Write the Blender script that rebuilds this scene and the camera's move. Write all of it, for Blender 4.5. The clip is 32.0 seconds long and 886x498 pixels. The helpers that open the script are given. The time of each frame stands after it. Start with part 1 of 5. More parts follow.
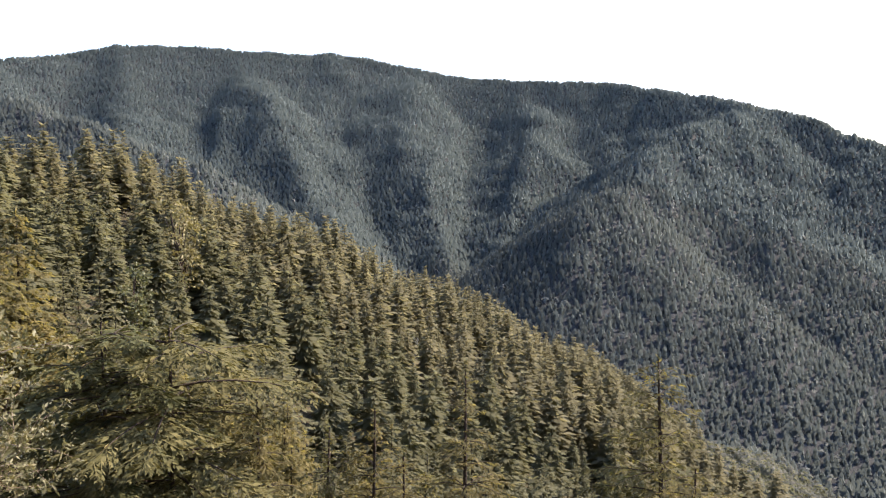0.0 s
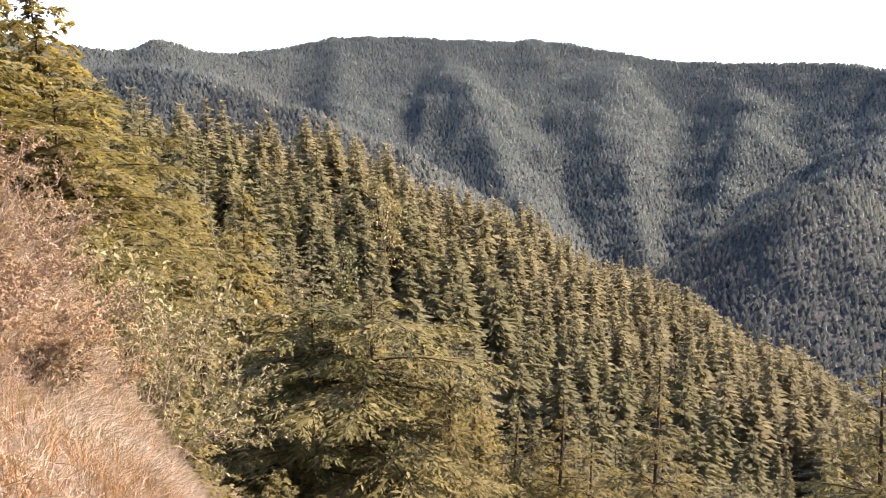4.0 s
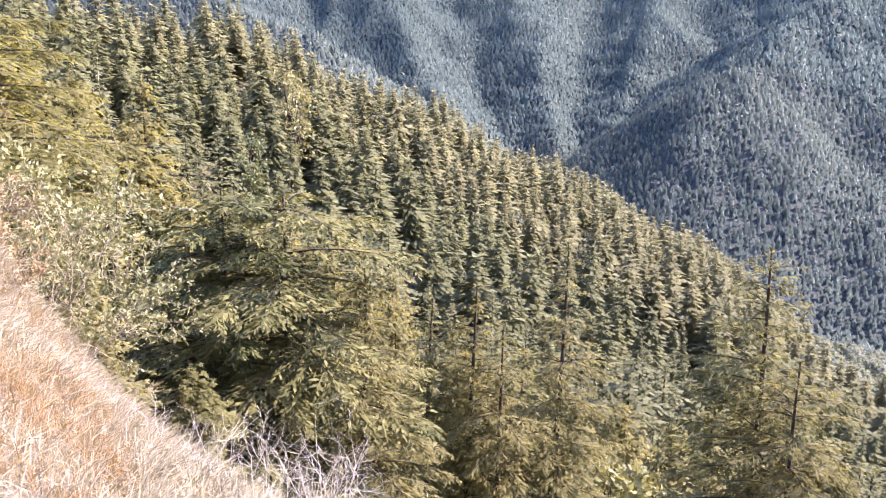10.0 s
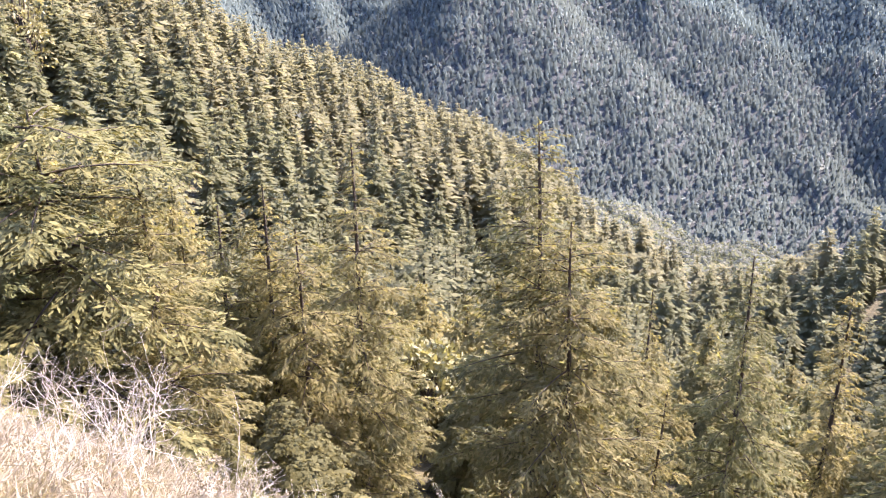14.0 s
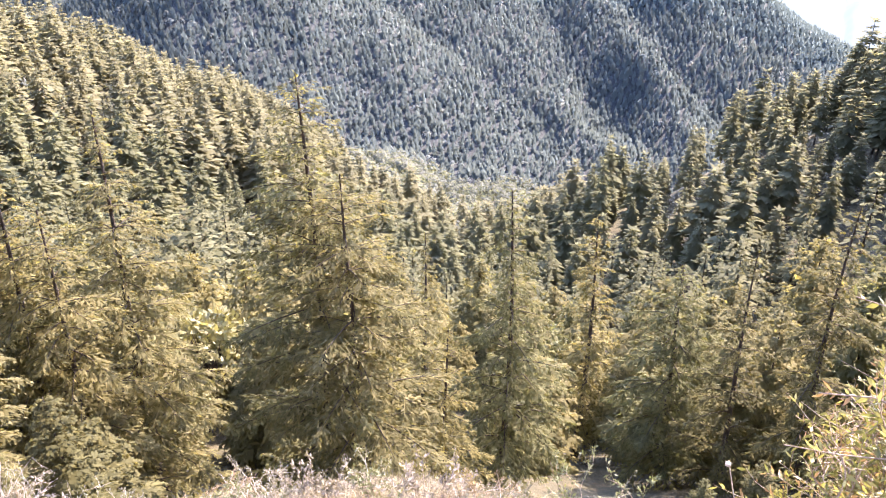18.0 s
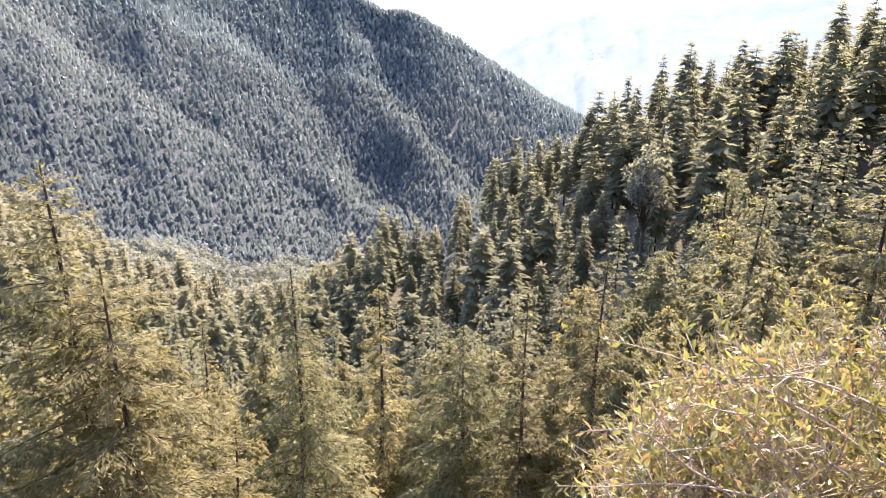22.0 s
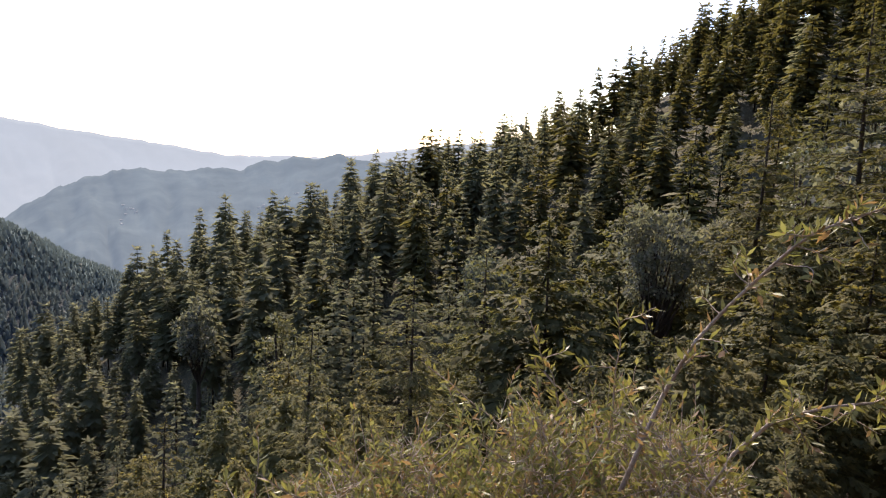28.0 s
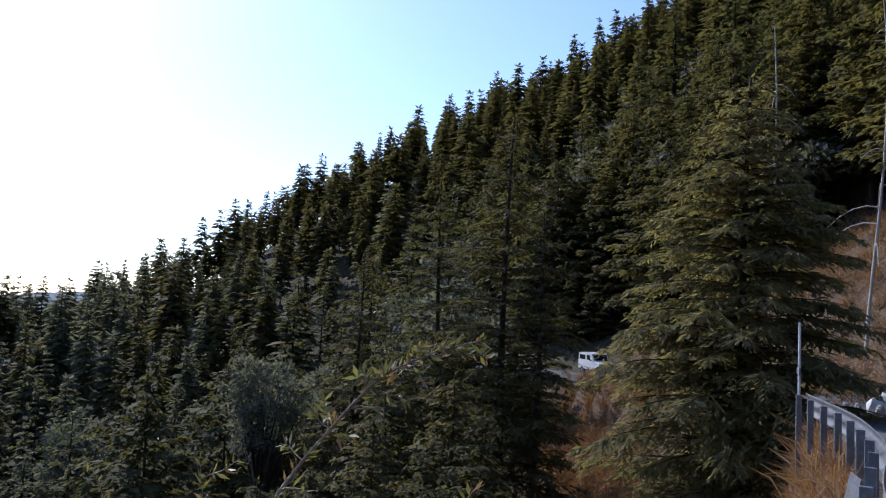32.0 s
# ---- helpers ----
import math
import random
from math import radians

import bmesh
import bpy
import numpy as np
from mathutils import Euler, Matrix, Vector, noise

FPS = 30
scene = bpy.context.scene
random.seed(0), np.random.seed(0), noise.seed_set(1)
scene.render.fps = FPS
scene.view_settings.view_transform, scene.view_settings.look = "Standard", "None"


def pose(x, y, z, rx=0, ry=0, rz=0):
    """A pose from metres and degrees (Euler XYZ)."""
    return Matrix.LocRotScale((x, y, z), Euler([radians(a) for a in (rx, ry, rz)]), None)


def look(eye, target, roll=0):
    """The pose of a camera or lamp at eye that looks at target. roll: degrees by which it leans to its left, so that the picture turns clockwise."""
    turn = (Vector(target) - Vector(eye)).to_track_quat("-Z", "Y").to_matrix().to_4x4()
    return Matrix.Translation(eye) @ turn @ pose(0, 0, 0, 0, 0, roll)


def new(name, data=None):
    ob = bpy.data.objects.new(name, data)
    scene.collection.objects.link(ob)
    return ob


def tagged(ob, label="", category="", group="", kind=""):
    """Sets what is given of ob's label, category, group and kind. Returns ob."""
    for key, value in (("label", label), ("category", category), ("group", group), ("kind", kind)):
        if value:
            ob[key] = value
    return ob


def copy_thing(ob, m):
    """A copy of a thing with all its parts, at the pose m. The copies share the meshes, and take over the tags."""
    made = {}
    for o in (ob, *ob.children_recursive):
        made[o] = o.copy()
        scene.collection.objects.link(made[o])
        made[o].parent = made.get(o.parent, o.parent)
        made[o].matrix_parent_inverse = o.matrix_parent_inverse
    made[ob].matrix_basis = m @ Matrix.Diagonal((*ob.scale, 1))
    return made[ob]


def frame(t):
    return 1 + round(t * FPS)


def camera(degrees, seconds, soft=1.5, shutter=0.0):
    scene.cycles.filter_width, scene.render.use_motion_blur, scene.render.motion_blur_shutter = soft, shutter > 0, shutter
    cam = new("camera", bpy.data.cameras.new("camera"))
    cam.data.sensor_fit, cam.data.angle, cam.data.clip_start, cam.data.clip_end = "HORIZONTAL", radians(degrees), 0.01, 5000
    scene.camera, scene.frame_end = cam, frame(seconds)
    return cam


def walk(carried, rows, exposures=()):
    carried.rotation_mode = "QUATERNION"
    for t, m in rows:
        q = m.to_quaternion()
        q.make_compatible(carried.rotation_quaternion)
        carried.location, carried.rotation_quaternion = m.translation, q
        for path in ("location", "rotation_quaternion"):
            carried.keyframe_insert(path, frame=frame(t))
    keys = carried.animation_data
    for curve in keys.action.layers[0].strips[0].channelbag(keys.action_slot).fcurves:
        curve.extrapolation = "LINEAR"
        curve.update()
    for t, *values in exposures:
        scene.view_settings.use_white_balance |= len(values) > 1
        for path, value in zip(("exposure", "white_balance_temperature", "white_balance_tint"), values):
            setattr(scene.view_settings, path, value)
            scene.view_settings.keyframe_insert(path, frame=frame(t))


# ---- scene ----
cam = camera(59.76, 32.0, soft=1.15)
EYE = Vector((0.0, 0.0, 1.6))


def head(yaw, pitch, roll):
    """The camera's pose, held a little before the body that turns: compass bearing from +y, pitch and lean in degrees."""
    y, p = radians(yaw), radians(pitch)
    eye = EYE + 0.14 * Vector((math.sin(y), math.cos(y), 0))
    return look(eye, eye + Vector((math.sin(y) * math.cos(p), math.cos(y) * math.cos(p), math.sin(p))), roll)


# seconds, bearing, pitch, lean
TURNS = [
    (0, -34.50, -5.21, -0.12), (0.5, -36.64, -5.29, 0.13), (1, -38.65, -5.42, 0.21), (1.5, -40.69, -5.55, 0.48),
    (2, -42.55, -5.67, 0.72), (2.5, -44.15, -6.11, 0.75), (3, -45.58, -6.42, 0.40), (3.5, -47.23, -6.46, 0.30),
    (4, -48.94, -6.27, 0.57), (4.5, -50.64, -6.03, 0.72), (6.5, -53.25, -7.14, 1.48), (7, -52.06, -8.70, 1.61),
    (7.5, -50.68, -9.87, 1.47), (8, -49.12, -10.83, 1.34), (8.5, -47.63, -11.49, 1.09), (9, -45.86, -12.27, 0.91),
    (9.5, -44.20, -13.35, 0.85), (10, -42.35, -14.32, 0.81), (10.5, -40.25, -15.37, 0.88), (11, -38.59, -16.14, 0.32),
    (11.5, -36.85, -16.91, -0.10), (12, -34.45, -17.78, -0.08), (12.5, -31.47, -18.93, -0.25), (13, -29.51, -19.83, -0.66),
    (13.5, -27.72, -21.04, -0.63), (14, -26.02, -22.28, -0.92), (14.5, -24.26, -23.56, -1.03), (16.5, -15.50, -26.13, -1.12),
    (17, -12.13, -26.31, -0.76), (17.5, -9.88, -26.09, -0.32), (18, -7.87, -25.86, 0.00), (18.5, -5.65, -25.66, -0.05),
    (19, -3.52, -25.40, 0.31), (19.5, -1.24, -25.18, 0.44), (20, 1.45, -24.85, 0.79), (20.5, 3.60, -24.03, 1.12),
    (21, 5.71, -22.94, 1.38), (21.5, 7.70, -21.33, 1.33), (22, 9.59, -20.09, 1.34), (22.5, 11.56, -19.19, 1.06),
    (23, 13.48, -18.79, 1.32), (23.5, 15.30, -18.21, 1.23), (24, 17.15, -17.69, 1.10), (24.5, 18.99, -17.24, 0.81),
    (26.5, 29.57, -12.65, 1.56), (27, 35.81, -9.94, 2.31), (27.5, 39.83, -8.87, 2.48), (28, 42.55, -7.90, 2.49),
    (28.5, 44.82, -6.44, 2.41), (29, 49.01, -4.32, 2.92), (29.5, 55.54, -2.01, 3.47), (30, 59.94, -0.57, 3.23),
    (30.5, 62.98, 0.99, 3.04), (31, 65.47, 2.89, 2.64), (31.5, 68.07, 3.88, 2.79), (32, 70.59, 4.49, 2.70),
]
EXPOSURES = [
    (0.0, 1.89, 6900, 20), (1.0, 2.1, 7500, 26), (2.0, 2.19, 7700, 28), (4.5, 2.44, 7700, 28), (6.5, 2.46, 6650, 23),
    (7.0, 2.64, 6450, 23), (8.0, 2.86, 6200, 24), (13.0, 3.2, 6400, 26), (19.0, 3.5, 6550, 26), (23.0, 3.1, 6800, 26),
    (24.5, 2.85, 7000, 26), (26.5, 2.14, 7100, 25), (28.0, 1.49, 6750, 17), (30.0, 0.65, 5450, 18), (32.0, 0.52, 5300, 16)]
walk(cam, [(t, head(a, b, c)) for t, a, b, c in TURNS], EXPOSURES)

# ---- light ----
SUN_AZ, SUN_EL = 32.0, 40.0
world = bpy.data.worlds.new("world")
scene.world = world
world.use_nodes = True
wn = world.node_tree.nodes
sky = wn.new("ShaderNodeTexSky")
sky.sky_type, sky.sun_disc = "NISHITA", False
sky.sun_elevation, sky.sun_rotation = radians(SUN_EL), radians(SUN_AZ)
sky.altitude, sky.air_density, sky.dust_density, sky.ozone_density = 1800, 1.0, 3.2, 1.0
world.node_tree.links.new(sky.outputs[0], wn["Background"].inputs[0])
wn["Background"].inputs[1].default_value = 0.15
sun = new("sun", bpy.data.lights.new("sun", "SUN"))
sun.data.energy, sun.data.angle, sun.data.color = 3.0, radians(0.6), (1.0, 0.9, 0.74)
sun_way = Vector((math.sin(radians(SUN_AZ)) * math.cos(radians(SUN_EL)), math.cos(radians(SUN_AZ)) * math.cos(radians(SUN_EL)), math.sin(radians(SUN_EL))))
sun.matrix_world = look(sun_way * 300, (0, 0, 0))


# ---- materials ----
def shader(name):
    m = bpy.data.materials.new(name)
    m.use_nodes = True
    nt = m.node_tree
    return m, nt, nt.nodes["Principled BSDF"]


def ramp(nt, fac, stops):
    r = nt.nodes.new("ShaderNodeValToRGB")
    e = r.color_ramp.elements
    while len(e) < len(stops):
        e.new(0.5)
    for k, (p, c) in zip(e, stops):
        k.position, k.color = p, (*c, 1)
    nt.links.new(fac, r.inputs[0])
    return r.outputs[0]


def noise_tex(nt, scale, detail=4.0, rough=0.6):
    geo, n = nt.nodes.new("ShaderNodeNewGeometry"), nt.nodes.new("ShaderNodeTexNoise")
    n.inputs["Scale"].default_value, n.inputs["Detail"].default_value, n.inputs["Roughness"].default_value = scale, detail, rough
    nt.links.new(geo.outputs["Position"], n.inputs["Vector"])
    return n.outputs[0]


def blend(nt, a, b, fac, kind="MIX"):
    m = nt.nodes.new("ShaderNodeMix")
    m.data_type, m.blend_type = "RGBA", kind
    for k, v in ((0, fac), (6, a), (7, b)):
        if hasattr(v, "is_linked"):
            nt.links.new(v, m.inputs[k])
        else:
            m.inputs[k].default_value = v if k == 0 else (*v, 1)
    return m.outputs[2]


def leafy(name, dark, mid, light, scale=0.6, through_light=0.35, rough=0.55, spec=0.3, accent=None, glow=(1.25, 1.2, 0.7)):
    """Foliage: three tones varied leaf by leaf, tree by tree and in patches, with light passing through."""
    m, nt, p = shader(name)
    geo, info = nt.nodes.new("ShaderNodeNewGeometry"), nt.nodes.new("ShaderNodeObjectInfo")
    a = ramp(nt, geo.outputs["Random Per Island"], [(0.0, dark), (0.55, mid), (1.0, light)])
    b = ramp(nt, noise_tex(nt, scale), [(0.3, dark), (0.5, mid), (0.72, light)])
    c = blend(nt, a, b, 0.5)
    t = ramp(nt, info.outputs["Random"], [(0.0, (0.80, 0.88, 0.84)), (0.5, (1, 1, 1)), (1.0, (1.12, 1.08, 0.92))])
    c = blend(nt, c, t, 1.0, "MULTIPLY")
    if accent:
        pick = nt.nodes.new("ShaderNodeMath")
        pick.operation, pick.inputs[1].default_value = "GREATER_THAN", accent[0]
        nt.links.new(geo.outputs["Random Per Island"], pick.inputs[0])
        c = blend(nt, c, accent[1], pick.outputs[0])
    nt.links.new(c, p.inputs["Base Color"])
    p.inputs["Roughness"].default_value, p.inputs["Specular IOR Level"].default_value = rough, spec
    tr, mix = nt.nodes.new("ShaderNodeBsdfTranslucent"), nt.nodes.new("ShaderNodeMixShader")
    warm = blend(nt, c, glow, 1.0, "MULTIPLY")
    nt.links.new(warm, tr.inputs[0])
    mix.inputs[0].default_value = through_light
    nt.links.new(p.outputs[0], mix.inputs[1])
    nt.links.new(tr.outputs[0], mix.inputs[2])
    nt.links.new(mix.outputs[0], nt.nodes["Material Output"].inputs[0])
    return m


def rough_stuff(name, stops, scale, rough=0.9, bump=0.4, fine=8.0, metal=0.0, bump_scale=None):
    """Ground, bark, stone, metal: a ramp over noise of two sizes, with relief."""
    m, nt, p = shader(name)
    a, b = noise_tex(nt, scale, 6), noise_tex(nt, scale * fine, 5)
    mm = nt.nodes.new("ShaderNodeMath")
    mm.operation = "MULTIPLY_ADD"
    mm.inputs[1].default_value, mm.inputs[2].default_value = 0.5, 0.0
    nt.links.new(b, mm.inputs[0])
    half = nt.nodes.new("ShaderNodeMath")
    half.operation, half.inputs[1].default_value = "MULTIPLY_ADD", 0.5
    nt.links.new(a, half.inputs[0])
    nt.links.new(mm.outputs[0], half.inputs[2])
    nt.links.new(ramp(nt, half.outputs[0], stops), p.inputs["Base Color"])
    bp = nt.nodes.new("ShaderNodeBump")
    bp.inputs["Strength"].default_value, bp.inputs["Distance"].default_value = bump, 0.3 / scale if bump_scale is None else bump_scale
    nt.links.new(b, bp.inputs["Height"])
    nt.links.new(bp.outputs[0], p.inputs["Normal"])
    p.inputs["Roughness"].default_value, p.inputs["Metallic"].default_value = rough, metal
    return m


CEDAR = leafy("cedar_needles", (0.078, 0.072, 0.034), (0.172, 0.155, 0.076), (0.295, 0.258, 0.138), 0.5, 0.55, 0.7, 0.1)
# cedar needles for the farther woods, paled so the colour carries haze
CEDAR_FAR = leafy("haze_paled_cedar_needles", (0.130, 0.124, 0.076), (0.205, 0.190, 0.120), (0.290, 0.262, 0.172), 0.12, 0.58, 0.8, 0.05, None, (1.1, 1.08, 0.84))
CEDAR_MID = leafy("olive_green_needles", (0.050, 0.053, 0.025), (0.112, 0.108, 0.050), (0.205, 0.184, 0.088), 0.5, 0.22, 0.7, 0.1)
# darker copy of the cedar needles, with the slope's shade put into the colour
CEDAR_SHADED = leafy("shade_toned_needles", (0.046, 0.044, 0.021), (0.102, 0.093, 0.042), (0.180, 0.156, 0.069), 0.4, 0.45, 0.7, 0.1)
# mountain foliage: haze is painted into these colours, paler and bluer than near trees
MOUNTAIN = leafy("haze_tinted_mountain_foliage", (0.116, 0.143, 0.146), (0.138, 0.167, 0.168), (0.166, 0.195, 0.193), 0.012, 0.62, 0.9, 0.0, None, (1, 1, 1))
MOUNTAIN_PALE = leafy("haze_tinted_pale_foliage", (0.150, 0.172, 0.170), (0.190, 0.212, 0.206), (0.240, 0.256, 0.246), 0.02, 0.5, 0.9, 0.0, None, (1, 1, 1))
OAK = leafy("oak_leaves", (0.088, 0.090, 0.045), (0.172, 0.168, 0.094), (0.300, 0.280, 0.178), 0.8, 0.3, 0.5, 0.25)
SILVER = leafy("silvery_oak_leaves", (0.080, 0.082, 0.072), (0.145, 0.144, 0.130), (0.235, 0.230, 0.212), 0.8, 0.5, 0.6, 0.12)
GOLDEN = leafy("golden_leaves", (0.125, 0.112, 0.052), (0.215, 0.192, 0.094), (0.32, 0.285, 0.15), 0.8, 0.3)
SHRUB = leafy("shrub_leaves", (0.090, 0.094, 0.032), (0.192, 0.182, 0.066), (0.335, 0.312, 0.155), 6.0, 0.42, 0.45, 0.35, (0.80, (0.25, 0.158, 0.085)), (1.15, 1.12, 0.75))
SHRUB_DRY = leafy("dry_shrub_leaves", (0.130, 0.086, 0.056), (0.235, 0.168, 0.115), (0.38, 0.30, 0.22), 5.0, 0.3)
STRAW = leafy("dry_grass", (0.165, 0.130, 0.102), (0.292, 0.242, 0.196), (0.46, 0.40, 0.34), 1.4, 0.3, 0.7, 0.2)
BRUSH = leafy("bleached_brush", (0.130, 0.110, 0.094), (0.225, 0.195, 0.168), (0.36, 0.322, 0.285), 2.0, 0.3, 0.7, 0.15)
RUST = leafy("rust_dry_fern", (0.165, 0.086, 0.044), (0.285, 0.158, 0.080), (0.42, 0.262, 0.145), 2.0, 0.3, 0.7, 0.2)
BARK = rough_stuff("bark", [(0.3, (0.022, 0.015, 0.010)), (0.55, (0.055, 0.038, 0.026)), (0.75, (0.11, 0.08, 0.055))], 3.0, 0.9, 0.8)
PALE_WOOD = rough_stuff("bleached_wood", [(0.3, (0.30, 0.25, 0.20)), (0.55, (0.48, 0.43, 0.37)), (0.75, (0.66, 0.62, 0.56))], 8.0, 0.8, 0.5)
TWIG = rough_stuff("grey_brown_twig", [(0.3, (0.15, 0.100, 0.070)), (0.55, (0.31, 0.235, 0.175)), (0.75, (0.50, 0.42, 0.335))], 12.0, 0.8, 0.4)
BANK_RUST = leafy("russet_bank_grass", (0.19, 0.108, 0.060), (0.30, 0.185, 0.110), (0.43, 0.295, 0.195), 1.6, 0.35, 0.7, 0.15)
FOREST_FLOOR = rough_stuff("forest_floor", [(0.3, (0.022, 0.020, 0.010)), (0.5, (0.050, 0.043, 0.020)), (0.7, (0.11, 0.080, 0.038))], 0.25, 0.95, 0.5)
EARTH = rough_stuff("dry_earth", [(0.3, (0.055, 0.038, 0.026)), (0.5, (0.120, 0.088, 0.062)), (0.7, (0.21, 0.162, 0.120))], 1.2, 0.95, 0.7)
RUST_EARTH = rough_stuff("rusty_slope_earth", [(0.3, (0.045, 0.029, 0.017)), (0.5, (0.105, 0.066, 0.037)), (0.7, (0.19, 0.122, 0.070))], 0.8, 0.95, 0.7)
# mountain floor near black: the shade under the canopy is put into its colour
FAR_FLOOR = rough_stuff("shade_toned_mountain_floor", [(0.3, (0.016, 0.020, 0.022)), (0.5, (0.022, 0.027, 0.029)), (0.7, (0.029, 0.035, 0.037))], 0.03, 0.95, 0.4)
ASPHALT = rough_stuff("asphalt", [(0.3, (0.045, 0.045, 0.047)), (0.55, (0.075, 0.075, 0.077)), (0.75, (0.12, 0.118, 0.115))], 0.8, 0.85, 0.3, 60.0)
STEEL = rough_stuff("galvanised_steel", [(0.3, (0.12, 0.12, 0.125)), (0.55, (0.21, 0.21, 0.22)), (0.75, (0.34, 0.34, 0.34))], 4.0, 0.5, 0.1, 6.0, 0.6, 0.01)


# ---- geometry helpers ----


def raw_mesh(name, verts, faces, *mats, smooth=False, normals=None):
    """A mesh from arrays: faces are rows of equal length; normals, one for each vertex, round its shading."""
    verts, faces = np.asarray(verts, np.float32).reshape(-1, 3), np.asarray(faces, np.int32)
    me = bpy.data.meshes.new(name)
    n, k = faces.shape
    me.vertices.add(len(verts))
    me.vertices.foreach_set("co", verts.ravel())
    me.loops.add(n * k)
    me.loops.foreach_set("vertex_index", faces.ravel())
    me.polygons.add(n)
    me.polygons.foreach_set("loop_start", np.arange(0, n * k, k, dtype=np.int32))
    me.update(calc_edges=True)
    for m in mats:
        me.materials.append(m)
    if smooth:
        me.polygons.foreach_set("use_smooth", np.ones(n, bool))
    if normals is not None:
        me.attributes.new("custom_normal", "FLOAT_VECTOR", "POINT").data.foreach_set("vector", np.asarray(normals, np.float32).ravel())
    return me


def rounded(v, swell, mix):
    """Turns each four-cornered face outwards and gives its corners normals between its own and that of the crown's swell."""
    q = v.reshape(-1, 4, 3)
    own = unit(np.cross(q[:, 2] - q[:, 0], q[:, 3] - q[:, 1]))
    out = swell.reshape(-1, 4, 3)
    back = (own * out.mean(1)).sum(-1) < 0
    q = np.where(back[:, None, None], q[:, ::-1], q)
    out = np.where(back[:, None, None], out[:, ::-1], out)
    own = np.where(back[:, None], -own, own)
    return q.reshape(-1, 3), unit(own[:, None] * (1 - mix) + out * mix).reshape(-1, 3)


def under(name, me, parent, label=""):
    """Links a mesh as one part of a thing."""
    ob = new(name, me)
    ob.parent = parent
    return tagged(ob, label)


def part(name, bm, material, parent, label=""):
    me = bpy.data.meshes.new(name)
    bm.to_mesh(me)
    bm.free()
    me.materials.append(material)
    return under(name, me, parent, label)


def thing(name, label, category, group="", m=None):
    e = new(name)
    if m is not None:
        e.matrix_world = m
    return tagged(e, label, category, group)


def unit(v):
    return v / np.maximum(np.linalg.norm(v, axis=-1, keepdims=True), 1e-9)


def sprays(base, way, side, length, width, fold=0.0):
    """Leaf blades: one four-cornered face each, from base along way."""
    length, width = np.asarray(length)[..., None], np.asarray(width)[..., None]
    up = np.cross(side, way) * fold
    mid = base + 0.45 * length * way
    v = np.stack([base, mid + (0.5 * side + up) * width, base + length * way, mid + (-0.5 * side + up) * width], 1)
    return v.reshape(-1, 3)


def quads(v):
    return np.arange(len(v)).reshape(-1, 4)


def tubes(paths, radii, sides=5):
    """Tapered tubes: paths (n, k, 3), radii (n, k). Returns verts, quads."""
    paths, radii = np.asarray(paths, float), np.asarray(radii, float)
    n, k, _ = paths.shape
    way = unit(np.gradient(paths, axis=1))
    ref = np.where(np.abs(way[..., 2:3]) > 0.85, np.array([1.0, 0, 0]), np.array([0, 0, 1.0]))
    a = unit(np.cross(way, ref))
    b = np.cross(way, a)
    ang = np.linspace(0, 2 * np.pi, sides, endpoint=False)
    ring = a[:, :, None] * np.cos(ang)[:, None] + b[:, :, None] * np.sin(ang)[:, None]
    v = paths[:, :, None] + ring * radii[:, :, None, None]
    idx = np.arange(n * k * sides).reshape(n, k, sides)
    q = np.stack([idx[:, :-1], np.roll(idx[:, :-1], -1, 2), np.roll(idx[:, 1:], -1, 2), idx[:, 1:]], -1)
    return v.reshape(-1, 3), q.reshape(-1, 4)


def lattice(ix, iy, seed):
    h = np.sin(ix * 127.1 + iy * 311.7 + seed * 74.7) * 43758.5453
    return h - np.floor(h)


def value_noise(x, y, seed=0):
    ix, iy = np.floor(x), np.floor(y)
    fx, fy = x - ix, y - iy
    fx, fy = fx * fx * (3 - 2 * fx), fy * fy * (3 - 2 * fy)
    a, b = lattice(ix, iy, seed), lattice(ix + 1, iy, seed)
    c, d = lattice(ix, iy + 1, seed), lattice(ix + 1, iy + 1, seed)
    return (a + (b - a) * fx) * (1 - fy) + (c + (d - c) * fx) * fy - 0.5


def fractal(x, y, size, seed=0, octaves=4):
    out, amp = 0.0, 1.0
    for o in range(octaves):
        out, amp = out + amp * value_noise(x / size * 2 ** o, y / size * 2 ** o, seed + o), amp * 0.5
    return out


def polar(az, r):
    a = np.radians(az)
    return r * np.sin(a), r * np.cos(a)


